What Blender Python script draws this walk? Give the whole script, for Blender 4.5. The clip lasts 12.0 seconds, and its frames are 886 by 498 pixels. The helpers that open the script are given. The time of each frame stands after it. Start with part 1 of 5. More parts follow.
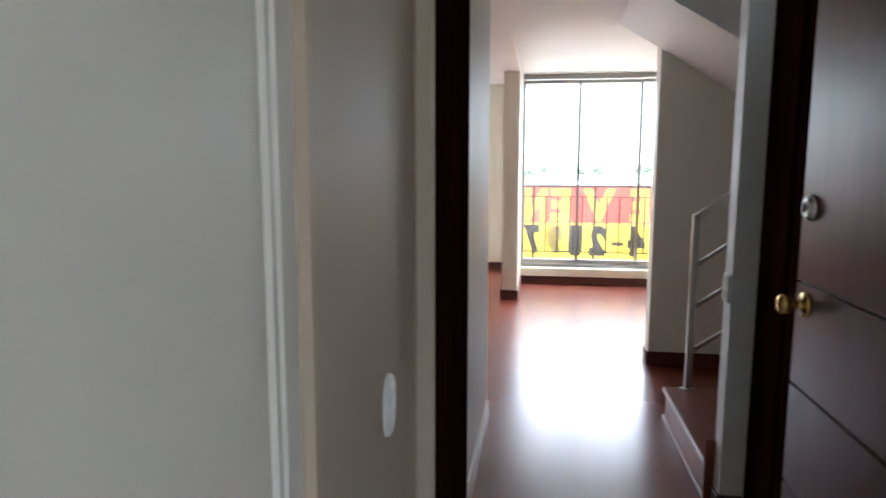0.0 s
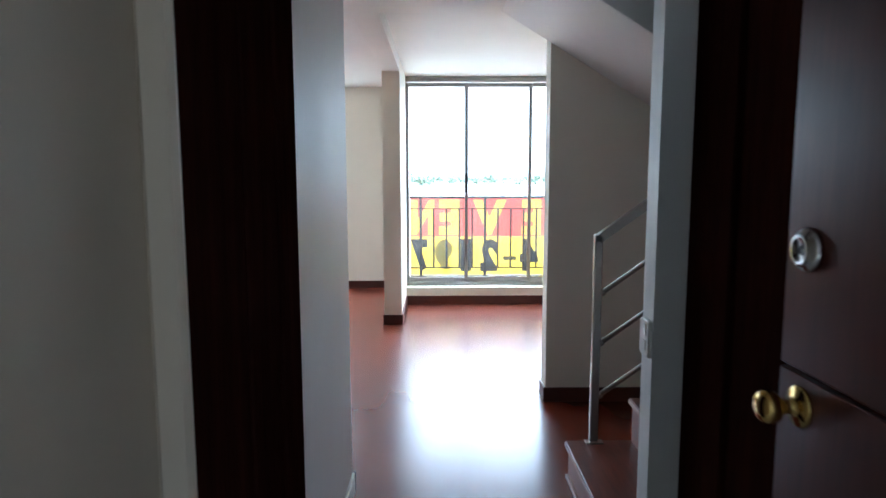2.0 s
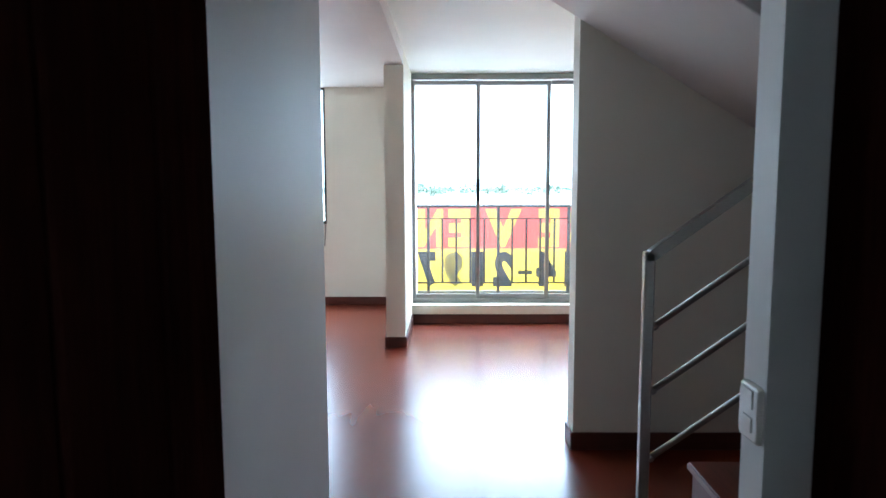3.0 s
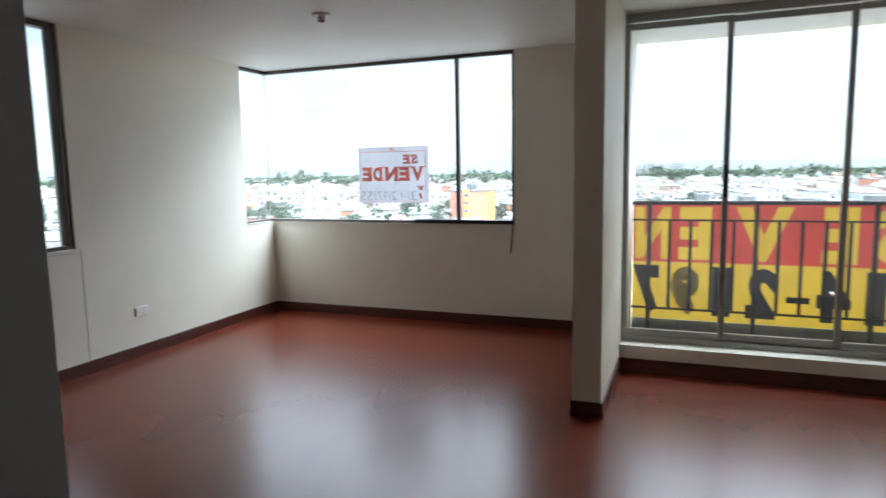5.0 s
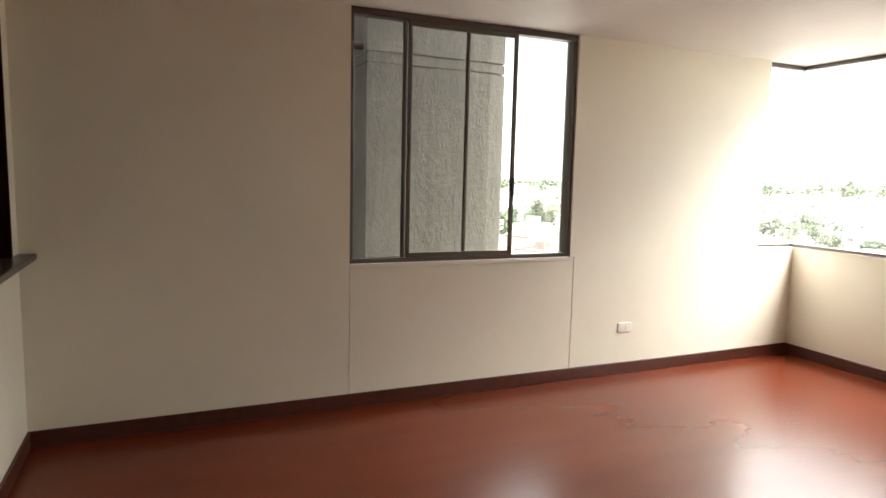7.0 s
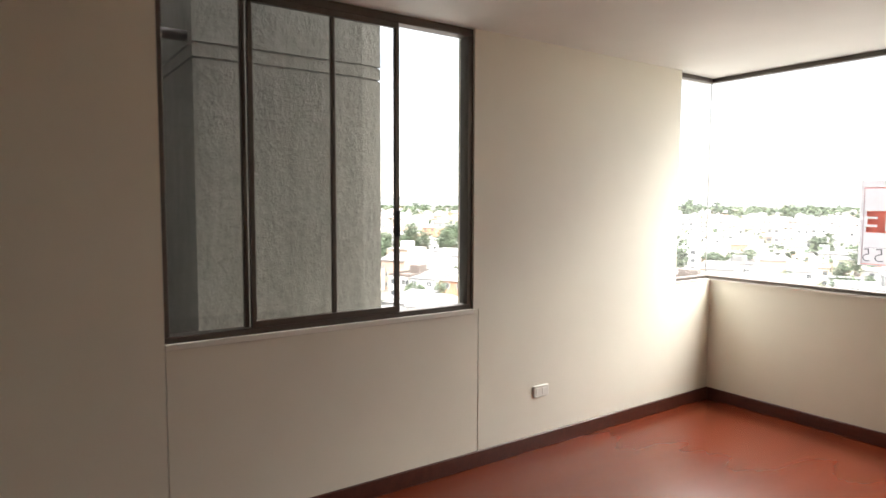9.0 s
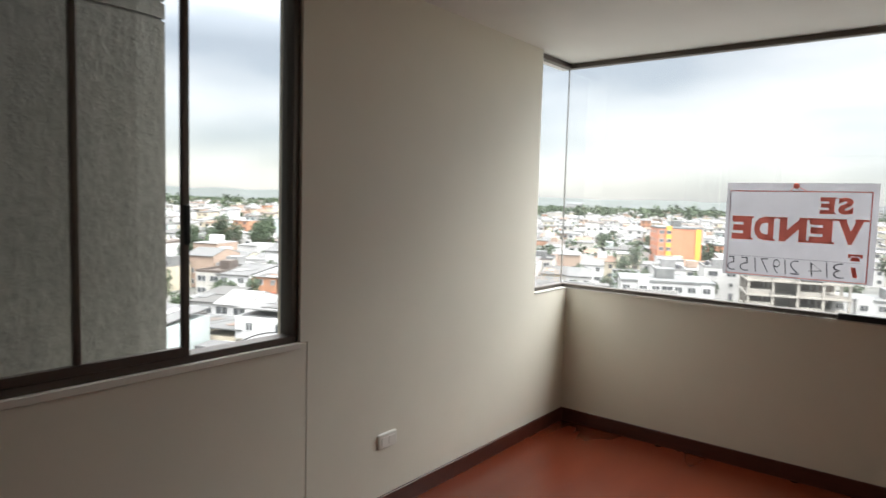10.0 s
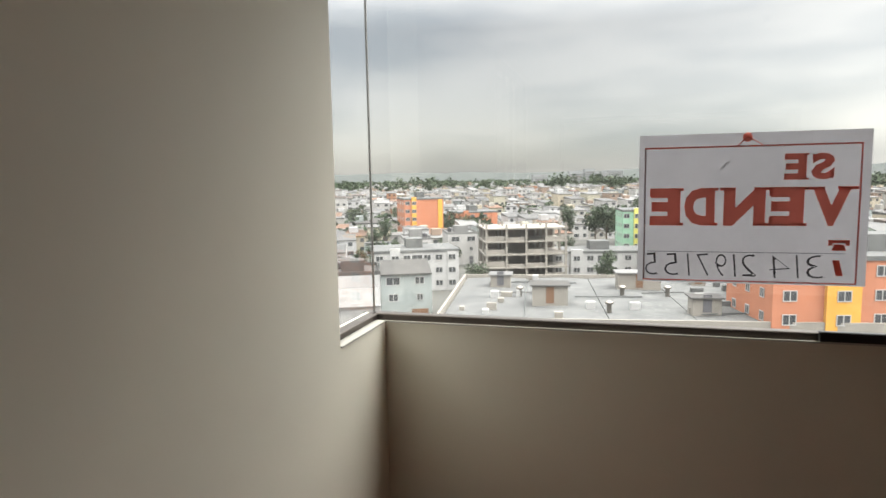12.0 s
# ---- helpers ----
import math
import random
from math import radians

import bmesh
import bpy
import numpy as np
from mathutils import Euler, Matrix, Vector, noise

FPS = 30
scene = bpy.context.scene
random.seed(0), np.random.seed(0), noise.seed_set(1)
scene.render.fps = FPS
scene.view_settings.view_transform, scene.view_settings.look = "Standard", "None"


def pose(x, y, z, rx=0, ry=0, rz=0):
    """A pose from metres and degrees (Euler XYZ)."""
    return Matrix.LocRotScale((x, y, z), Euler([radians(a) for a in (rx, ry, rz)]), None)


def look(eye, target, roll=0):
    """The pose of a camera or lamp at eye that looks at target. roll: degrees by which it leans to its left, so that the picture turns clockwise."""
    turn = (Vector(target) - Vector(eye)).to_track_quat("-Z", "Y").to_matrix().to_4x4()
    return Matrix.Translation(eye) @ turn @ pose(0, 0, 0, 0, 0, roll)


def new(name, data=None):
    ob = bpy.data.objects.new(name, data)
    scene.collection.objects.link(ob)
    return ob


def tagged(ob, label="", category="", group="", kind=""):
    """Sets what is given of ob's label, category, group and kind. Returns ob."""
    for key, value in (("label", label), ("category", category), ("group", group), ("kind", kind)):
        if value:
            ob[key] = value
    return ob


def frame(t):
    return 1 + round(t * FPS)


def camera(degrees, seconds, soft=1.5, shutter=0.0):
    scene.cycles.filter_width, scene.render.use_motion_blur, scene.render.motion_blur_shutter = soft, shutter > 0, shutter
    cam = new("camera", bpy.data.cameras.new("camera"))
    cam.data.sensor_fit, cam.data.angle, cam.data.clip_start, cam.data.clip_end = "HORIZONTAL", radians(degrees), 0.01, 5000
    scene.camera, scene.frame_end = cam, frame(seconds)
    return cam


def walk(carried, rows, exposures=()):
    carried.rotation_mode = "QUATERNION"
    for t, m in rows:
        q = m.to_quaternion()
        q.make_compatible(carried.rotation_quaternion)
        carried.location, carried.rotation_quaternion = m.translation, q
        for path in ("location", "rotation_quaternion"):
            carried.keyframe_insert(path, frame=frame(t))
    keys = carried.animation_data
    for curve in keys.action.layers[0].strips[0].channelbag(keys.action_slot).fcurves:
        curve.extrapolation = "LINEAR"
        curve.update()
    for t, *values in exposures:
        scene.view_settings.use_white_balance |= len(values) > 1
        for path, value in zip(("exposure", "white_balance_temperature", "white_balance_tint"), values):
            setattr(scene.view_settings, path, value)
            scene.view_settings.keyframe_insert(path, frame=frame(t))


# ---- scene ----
cam = camera(70.0, 12.0, shutter=0.3)

PATH = [
    (0, (0.319, -0.359, 1.299), (0.014, 1.6, 1.038), 0.1),
    (0.5, (0.394, -0.331, 1.282), (0.344, 1.646, 0.981), 0.3),
    (1, (0.46, -0.274, 1.262), (0.456, 1.694, 0.906), 0.1),
    (1.5, (0.438, -0.011, 1.264), (0.47, 1.968, 0.977), 0.0),
    (2, (0.411, 0.322, 1.31), (0.429, 2.308, 1.077), -0.1),
    (2.5, (0.47, 0.69, 1.319), (0.45, 2.677, 1.095), -0.0),
    (2.7, (0.435, 0.761, 1.296), (0.42, 2.75, 1.094), -0.1),
    (4.5, (0.485, 2.17, 1.247), (0.118, 4.125, 1.039), -1.5),
    (5, (0.508, 2.492, 1.316), (-0.216, 4.34, 1.074), -1.0),
    (5.5, (0.449, 2.735, 1.331), (-0.628, 4.398, 1.055), -0.4),
    (6, (0.453, 2.943, 1.38), (-0.997, 4.29, 1.096), -0.3),
    (6.5, (0.438, 3.034, 1.385), (-1.337, 3.925, 1.15), 1.2),
    (6.7, (0.374, 3.004, 1.36), (-1.454, 3.787, 1.137), 1.3),
    (8.3, (-0.166, 3.234, 1.43), (-1.885, 4.231, 1.205), 2.1),
    (8.5, (-0.219, 3.331, 1.41), (-1.934, 4.342, 1.222), 1.9),
    (9, (-0.661, 3.456, 1.406), (-2.295, 4.6, 1.261), 0.2),
    (9.5, (-1.0, 3.699, 1.408), (-2.493, 5.016, 1.216), 0.5),
    (10, (-1.364, 3.945, 1.406), (-2.605, 5.505, 1.253), 1.6),
    (10.5, (-1.7, 4.201, 1.397), (-2.714, 5.911, 1.178), -0.2),
    (11, (-1.967, 4.574, 1.412), (-2.788, 6.386, 1.209), 0.2),
    (11.5, (-2.186, 4.942, 1.465), (-2.839, 6.821, 1.249), -0.6),
    (12, (-2.364, 5.358, 1.415), (-2.918, 7.266, 1.193), -1.0),
]
EXPOSURES = [(0, 5.15, 5850, 9), (0.5, 5.05, 5525, 8), (1.0, 5.0, 5375, 7), (2.0, 4.95, 5125, 3), (2.5, 5.0, 4925, 0), (4.5, 3.45, 5525, 4), (5.0, 2.88, 5800, 4), (5.5, 2.75, 6150, 5), (6.0, 3.03, 6625, 6), (6.5, 3.6, 7050, 8), (6.7, 4.0, 7300, 9),
             (8.3, 4.05, 7550, 12), (9.0, 3.42, 7250, 12), (9.5, 3.08, 6975, 10), (10.0, 2.32, 6875, 9), (10.5, 2.22, 6925, 9), (11.0, 2.2, 7100, 9), (11.5, 1.95, 7200, 9), (12.0, 1.68, 7200, 9)]
walk(cam, [(t, look(eye, target, roll)) for t, eye, target, roll in PATH], EXPOSURES)

# ---------- world and light ----------
world = bpy.data.worlds.new("overcast_sky")
scene.world = world
world.use_nodes = True
wn, wl = world.node_tree.nodes, world.node_tree.links
wn.clear()
w_out = wn.new("ShaderNodeOutputWorld")
w_bg = wn.new("ShaderNodeBackground")
w_sky = wn.new("ShaderNodeTexSky")
w_sky.sky_type = "NISHITA"
w_sky.sun_disc = False
w_sky.sun_elevation = radians(58)
w_sky.sun_rotation = radians(100)
w_gain = wn.new("ShaderNodeVectorMath")
w_gain.operation = "SCALE"
w_gain.inputs[3].default_value = 0.10
w_co = wn.new("ShaderNodeTexCoord")
w_map = wn.new("ShaderNodeMapping")
w_map.inputs["Scale"].default_value = (1.0, 1.0, 4.2)
w_noise = wn.new("ShaderNodeTexNoise")
w_noise.inputs["Scale"].default_value = 2.1
w_noise.inputs["Detail"].default_value = 5.0
w_noise.inputs["Roughness"].default_value = 0.45
w_ramp = wn.new("ShaderNodeValToRGB")
w_ramp.color_ramp.elements[0].position = 0.38
w_ramp.color_ramp.elements[0].color = (0.53, 0.585, 0.650, 1)
w_ramp.color_ramp.elements[1].position = 0.58
w_ramp.color_ramp.elements[1].color = (0.97, 1.0, 1.035, 1)
w_mix = wn.new("ShaderNodeMix")
w_mix.data_type = "RGBA"
w_mix.inputs[0].default_value = 0.88
wl.new(w_co.outputs["Generated"], w_map.inputs["Vector"])
wl.new(w_map.outputs["Vector"], w_noise.inputs["Vector"])
wl.new(w_noise.outputs[0], w_ramp.inputs["Fac"])
wl.new(w_sky.outputs["Color"], w_gain.inputs[0])
wl.new(w_gain.outputs[0], w_mix.inputs[6])
w_sep = wn.new("ShaderNodeSeparateXYZ")
w_up = wn.new("ShaderNodeMapRange")
w_up.inputs["From Min"].default_value = 0.22
w_up.inputs["From Max"].default_value = 0.85
w_up.inputs["To Min"].default_value = 0.212
w_up.inputs["To Max"].default_value = 2.75
w_lum = wn.new("ShaderNodeVectorMath")
w_lum.operation = "SCALE"
wl.new(w_co.outputs["Generated"], w_sep.inputs[0])
wl.new(w_sep.outputs["Z"], w_up.inputs["Value"])
wl.new(w_ramp.outputs["Color"], w_lum.inputs[0])
w_east = wn.new("ShaderNodeMapRange")             # brighter towards the veiled sun in the east
w_east.interpolation_type = "SMOOTHSTEP"
w_east.inputs["From Min"].default_value = -0.25
w_east.inputs["From Max"].default_value = 1.0
w_east.inputs["To Min"].default_value = 0.92
w_east.inputs["To Max"].default_value = 2.3
w_both = wn.new("ShaderNodeMath")
w_both.operation = "MULTIPLY"
wl.new(w_sep.outputs["X"], w_east.inputs["Value"])
wl.new(w_up.outputs["Result"], w_both.inputs[0])
wl.new(w_east.outputs["Result"], w_both.inputs[1])
wl.new(w_both.outputs["Value"], w_lum.inputs[3])
wl.new(w_lum.outputs[0], w_mix.inputs[7])
wl.new(w_mix.outputs[2], w_bg.inputs["Color"])
w_bg.inputs["Strength"].default_value = 1.0
wl.new(w_bg.outputs["Background"], w_out.inputs["Surface"])

sun_data = bpy.data.lights.new("sun", "SUN")
sun_data.energy = 0.6
sun_data.angle = radians(14)
sun_data.color = (1.0, 0.96, 0.9)
sun = new("sun", sun_data)
sun.matrix_world = look((0, 0, 60), (-math.sin(radians(100)) * 40, -math.cos(radians(100)) * 40, 60 - 64))


def opening(name, at, towards, width, height):
    """A light portal that fills a window opening and guides the sky's light through it."""
    data = bpy.data.lights.new(name, "AREA")
    data.shape, data.size, data.size_y = "RECTANGLE", width, height
    data.cycles.is_portal = True
    ob = new(name, data)
    ob.matrix_world = look(at, (at[0] + towards[0], at[1] + towards[1], at[2]))
    return ob


opening("sky_opening_west", (-3.40, 4.715, 1.59), (1, 0), 1.52, 1.44)
opening("sky_opening_north", (-2.1, 7.76, 1.60), (0, -1), 2.6, 1.44)
opening("sky_opening_corner", (-3.40, 7.46, 1.60), (1, 0), 0.5, 1.44)
opening("sky_opening_balcony", (1.07, 6.99, 1.25), (0, -1), 1.96, 2.2)
# assumed lobby window, out of view, sized to brighten the corridor's west wall
opening("sky_opening_lobby", (1.60, -2.91, 1.60), (0, 1), 0.88, 0.92)


# ---------- materials ----------
class Nodes:
    """A small helper that strings shader nodes together."""

    def __init__(self, name):
        self.mat = bpy.data.materials.new(name)
        self.mat.use_nodes = True
        self.nodes, self.links = self.mat.node_tree.nodes, self.mat.node_tree.links
        self.bsdf = self.nodes["Principled BSDF"]
        self.out = self.nodes["Material Output"]
        self.co = None

    def add(self, kind, **values):
        node = self.nodes.new(kind)
        for key, value in values.items():
            node.inputs[key.replace("_", " ")].default_value = value
        return node

    def coords(self, scale=(1, 1, 1), world=False):
        if world:
            src = self.nodes.new("ShaderNodeNewGeometry").outputs["Position"]
        else:
            src = self.nodes.new("ShaderNodeTexCoord").outputs["Object"]
        m = self.nodes.new("ShaderNodeMapping")
        m.inputs["Scale"].default_value = scale
        self.links.new(src, m.inputs["Vector"])
        return m.outputs["Vector"]

    def noise(self, vec, scale, detail=4.0, rough=0.5):
        n = self.add("ShaderNodeTexNoise", Scale=scale, Detail=detail, Roughness=rough)
        self.links.new(vec, n.inputs["Vector"])
        return n.outputs[0]

    def ramp(self, fac, stops):
        r = self.nodes.new("ShaderNodeValToRGB")
        els = r.color_ramp.elements
        while len(els) < len(stops):
            els.new(0.5)
        for el, (p, c) in zip(els, stops):
            el.position = p
            el.color = (*c, 1)
        self.links.new(fac, r.inputs["Fac"])
        return r.outputs["Color"]

    def mix(self, fac, a, b, blend="MIX"):
        m = self.nodes.new("ShaderNodeMix")
        m.data_type = "RGBA"
        m.blend_type = blend
        for socket, v in ((m.inputs[0], fac), (m.inputs[6], a), (m.inputs[7], b)):
            if isinstance(v, (int, float)):
                socket.default_value = v
            elif isinstance(v, tuple):
                socket.default_value = (*v, 1)
            else:
                self.links.new(v, socket)
        return m.outputs[2]

    def to(self, source, name):
        self.links.new(source, self.bsdf.inputs[name])

    def bump(self, height, strength=0.2, distance=0.002):
        b = self.add("ShaderNodeBump", Strength=strength, Distance=distance)
        self.links.new(height, b.inputs["Height"])
        self.links.new(b.outputs["Normal"], self.bsdf.inputs["Normal"])

    def set(self, **values):
        for key, value in values.items():
            self.bsdf.inputs[key.replace("_", " ")].default_value = value
        return self


def rough_range(n, fac, lo, hi):
    m = n.nodes.new("ShaderNodeMapRange")
    m.inputs["To Min"].default_value = lo
    m.inputs["To Max"].default_value = hi
    n.links.new(fac, m.inputs["Value"])
    n.to(m.outputs["Result"], "Roughness")


def paint(name, colour, stain=0.93, roughness=0.55):
    """Matt wall paint: roller texture, faint large stains."""
    n = Nodes(name)
    v = n.coords(world=True)
    big = n.noise(v, 1.3, 3, 0.6)
    fine = n.noise(v, 260, 2, 0.5)
    dark = tuple(c * stain for c in colour)
    n.to(n.ramp(big, [(0.3, dark), (0.7, colour)]), "Base Color")
    rough_range(n, n.noise(v, 6, 3), roughness - 0.08, roughness + 0.08)
    n.bump(fine, 0.12, 0.0006)
    return n.mat


def wood(name, dark, light, along="y", roughness=0.3, spec=0.5):
    """Stained wood: long grain streaks, pores, uneven polish."""
    n = Nodes(name)
    s = {"x": (0.7, 9, 9), "y": (9, 0.7, 9), "z": (9, 9, 0.7)}[along]
    v = n.coords(s, world=True)
    grain = n.noise(v, 2.2, 6, 0.62)
    pores = n.noise(v, 14, 3, 0.6)
    col = n.ramp(grain, [(0.28, dark), (0.72, light)])
    col = n.mix(0.25, col, n.ramp(pores, [(0.35, tuple(c * 0.55 for c in dark)), (0.6, light)]))
    flat = n.coords(world=True)
    n.to(col, "Base Color")
    rough_range(n, n.noise(flat, 3.0, 4, 0.6), roughness - 0.05, roughness + 0.07)
    n.set(Specular_IOR_Level=spec)
    n.bump(pores, 0.05, 0.0006)
    return n.mat


def laminate():
    """Red-brown laminate boards, laid along y: a soft mottled print, a slight change of tone from board to board, a worn satin gloss."""
    n = Nodes("red_brown_laminate")
    tone = n.nodes.new("ShaderNodeObjectInfo").outputs["Random"]
    base = n.ramp(tone, [(0.0, (0.138, 0.0242, 0.0092)), (1.0, (0.141, 0.0249, 0.0094))])
    cloud = n.noise(n.coords((2.6, 0.7, 1), world=True), 2.0, 2, 0.45)
    n.to(n.mix(1.0, base, n.ramp(cloud, [(0.25, (0.88, 0.87, 0.86)), (0.75, (1.08, 1.08, 1.08))]), "MULTIPLY"), "Base Color")
    n.set(Roughness=0.265)
    n.set(Specular_IOR_Level=0.40)
    return n.mat


def metal(name, colour, roughness=0.3, brushed=None):
    n = Nodes(name).set(Metallic=1.0)
    v = n.coords((1, 1, 1) if brushed is None else brushed)
    f = n.noise(v, 40, 4, 0.6)
    n.to(n.ramp(f, [(0.3, tuple(c * 0.82 for c in colour)), (0.7, colour)]), "Base Color")
    rough_range(n, f, roughness * 0.8, roughness * 1.3)
    return n.mat


def plain(name, colour, roughness=0.5, var=0.9, scale=8.0, spec=0.5):
    n = Nodes(name)
    v = n.coords(world=True)
    n.to(n.ramp(n.noise(v, scale, 4, 0.6), [(0.3, tuple(c * var for c in colour)), (0.7, colour)]), "Base Color")
    rough_range(n, n.noise(v, scale * 3, 3), roughness - 0.06, roughness + 0.06)
    n.set(Specular_IOR_Level=spec)
    return n.mat


def glass(name, tint=(1, 1, 1)):
    """Window glass: clear, with a thin reflection that grows at a slant, and faint dirt that also stands in for haze.
    """
    n = Nodes(name)
    n.nodes.remove(n.bsdf)
    clear = n.nodes.new("ShaderNodeBsdfTransparent")
    clear.inputs["Color"].default_value = (*tint, 1)
    gloss = n.nodes.new("ShaderNodeBsdfGlossy")
    gloss.inputs["Roughness"].default_value = 0.02
    face = n.nodes.new("ShaderNodeLayerWeight")
    power = n.nodes.new("ShaderNodeMath")
    power.operation = "POWER"
    power.inputs[1].default_value = 5.0
    amount = n.nodes.new("ShaderNodeMapRange")
    amount.inputs["To Min"].default_value = 0.03
    amount.inputs["To Max"].default_value = 0.55
    n.links.new(face.outputs["Facing"], power.inputs[0])
    n.links.new(power.outputs["Value"], amount.inputs["Value"])
    m = n.nodes.new("ShaderNodeMixShader")
    n.links.new(amount.outputs["Result"], m.inputs["Fac"])
    n.links.new(clear.outputs["BSDF"], m.inputs[1])
    n.links.new(gloss.outputs["BSDF"], m.inputs[2])
    # pale film: dirt on the pane plus the haze and glare over the view
    dust_veil = n.nodes.new("ShaderNodeBsdfTranslucent")
    dust_veil.inputs["Color"].default_value = (0.92, 0.92, 0.90, 1)
    film = n.nodes.new("ShaderNodeMapRange")
    film.inputs["From Min"].default_value = 0.3
    film.inputs["From Max"].default_value = 0.7
    film.inputs["To Min"].default_value = 0.008
    film.inputs["To Max"].default_value = 0.020
    n.links.new(n.noise(n.coords((1, 1, 0.5), world=True), 3.0, 3, 0.6), film.inputs["Value"])
    d = n.nodes.new("ShaderNodeMixShader")
    n.links.new(film.outputs["Result"], d.inputs["Fac"])
    n.links.new(m.outputs["Shader"], d.inputs[1])
    n.links.new(dust_veil.outputs["BSDF"], d.inputs[2])
    n.links.new(d.outputs["Shader"], n.out.inputs["Surface"])
    return n.mat


def sheet(name, colour, through_light=0.5, roughness=0.6):
    """Paper or cloth that lets part of the light behind it through."""
    n = Nodes(name)
    v = n.coords(world=True)
    col = n.ramp(n.noise(v, 5, 4, 0.6), [(0.3, tuple(c * 0.9 for c in colour)), (0.7, colour)])
    n.to(col, "Base Color")
    n.set(Roughness=roughness)
    t = n.nodes.new("ShaderNodeBsdfTranslucent")
    n.links.new(col, t.inputs["Color"])
    m = n.nodes.new("ShaderNodeMixShader")
    m.inputs["Fac"].default_value = through_light
    n.links.new(n.bsdf.outputs["BSDF"], m.inputs[1])
    n.links.new(t.outputs["BSDF"], m.inputs[2])
    n.links.new(m.outputs["Shader"], n.out.inputs["Surface"])
    return n.mat


def concrete(name, dark, light):
    """Board-marked raw concrete with streaks running down it."""
    n = Nodes(name)
    v = n.coords(world=True)
    streak = n.noise(n.coords((5, 5, 0.35), world=True), 2.0, 5, 0.65)
    blot = n.noise(v, 1.7, 5, 0.6)
    pit = n.noise(n.coords((1, 1, 0.65), world=True), 42, 5, 0.7)
    col = n.ramp(streak, [(0.3, dark), (0.7, light)])
    col = n.mix(0.45, col, n.ramp(blot, [(0.35, dark), (0.65, light)]))
    n.to(n.mix(0.35, col, n.ramp(pit, [(0.3, tuple(c * 0.5 for c in dark)), (0.6, light)])), "Base Color")
    n.set(Roughness=0.85, Specular_IOR_Level=0.25)
    n.bump(pit, 0.8, 0.016)
    return n.mat


def varied(name, stops, roughness=0.8, island=False, grain=0.25, scale=0.5):
    """A colour picked for each object (or each island of a joined mesh), with streaks of dirt."""
    n = Nodes(name)
    if island:
        r = n.nodes.new("ShaderNodeNewGeometry").outputs["Random Per Island"]
    else:
        r = n.nodes.new("ShaderNodeObjectInfo").outputs["Random"]
    ramp = n.ramp(r, stops)
    n.nodes[-1].color_ramp.interpolation = "CONSTANT"
    v = n.coords((scale, scale, scale * 0.4), world=True)
    dirt = n.noise(v, 1.0, 6, 0.65)
    n.to(n.mix(1.0, ramp, n.ramp(dirt, [(0.3, (1 - grain,) * 3), (0.65, (1, 1, 1))]), "MULTIPLY"), "Base Color")
    n.set(Roughness=roughness, Specular_IOR_Level=0.3)
    return n.mat


def stained(name, dark, light):
    """A flat roof with metre-wide stains, patches and ponding marks."""
    n = Nodes(name)
    v = n.coords(world=True)
    wide = n.ramp(n.noise(v, 0.35, 6, 0.68), [(0.36, dark), (0.62, light)])
    spots = n.ramp(n.noise(v, 1.6, 4, 0.7), [(0.36, (0.70, 0.70, 0.70)), (0.56, (1.04, 1.04, 1.04))])
    n.to(n.mix(0.75, wide, n.mix(1.0, wide, spots, "MULTIPLY")), "Base Color")
    n.set(Roughness=0.9, Specular_IOR_Level=0.2)
    return n.mat


M_WALL = paint("cream_wall_paint", (0.80, 0.76, 0.645))
M_CEIL = paint("white_ceiling_paint", (0.80, 0.785, 0.75))
M_HALL = paint("hall_wall_paint", (0.80, 0.79, 0.76))
M_TRIM_WHITE = paint("white_gloss_trim", (0.80, 0.765, 0.69), roughness=0.4)
# white sill paint, colour darkened to hold down the window light on it
M_SILL = paint("toned_down_sill_paint", (0.46, 0.44, 0.395), roughness=0.5)
M_FLOOR = laminate()
M_BASE = wood("dark_baseboard", (0.050, 0.014, 0.009), (0.095, 0.026, 0.015), "x", 0.4)
M_STEP = wood("stair_wood", (0.10, 0.024, 0.014), (0.19, 0.048, 0.026), "y", 0.32)
M_EDGE = wood("stair_edge", (0.20, 0.09, 0.06), (0.34, 0.17, 0.12), "y", 0.3)
M_DOOR = wood("dark_door_wood", (0.066, 0.0145, 0.0075), (0.108, 0.025, 0.013), "z", 0.30, spec=0.24)
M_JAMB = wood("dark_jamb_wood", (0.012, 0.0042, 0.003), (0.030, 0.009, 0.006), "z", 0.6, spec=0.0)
M_BRONZE = metal("bronze_aluminium", (0.13, 0.112, 0.10), 0.42, (1, 1, 12))
M_ALU = metal("grey_aluminium", (0.38, 0.375, 0.36), 0.42, (1, 1, 12))
M_STEEL = metal("brushed_steel", (0.34, 0.315, 0.285), 0.34, (1, 1, 10))
M_BRASS = metal("polished_brass", (0.62, 0.42, 0.14), 0.16)
M_CHROME = metal("satin_chrome", (0.55, 0.55, 0.55), 0.22)
M_BLACK = plain("black_plastic", (0.012, 0.012, 0.012), 0.4)
M_IRON = plain("dark_painted_iron", (0.022, 0.017, 0.016), 0.45)
M_PLASTIC = plain("ivory_plastic", (0.80, 0.78, 0.71), 0.32, 0.96)
M_PORCELAIN = plain("white_porcelain", (0.78, 0.77, 0.74), 0.25, 0.96)
M_GLASS = glass("window_glass")
M_PAPER = sheet("white_paper", (0.50, 0.49, 0.51), 0.42)
M_RED_INK = sheet("red_ink", (0.90, 0.25, 0.19), 0.45)
M_PEN = sheet("grey_pen_ink", (0.10, 0.10, 0.11), 0.15)
M_FADED = sheet("faded_ink_line", (0.42, 0.30, 0.30), 0.3)
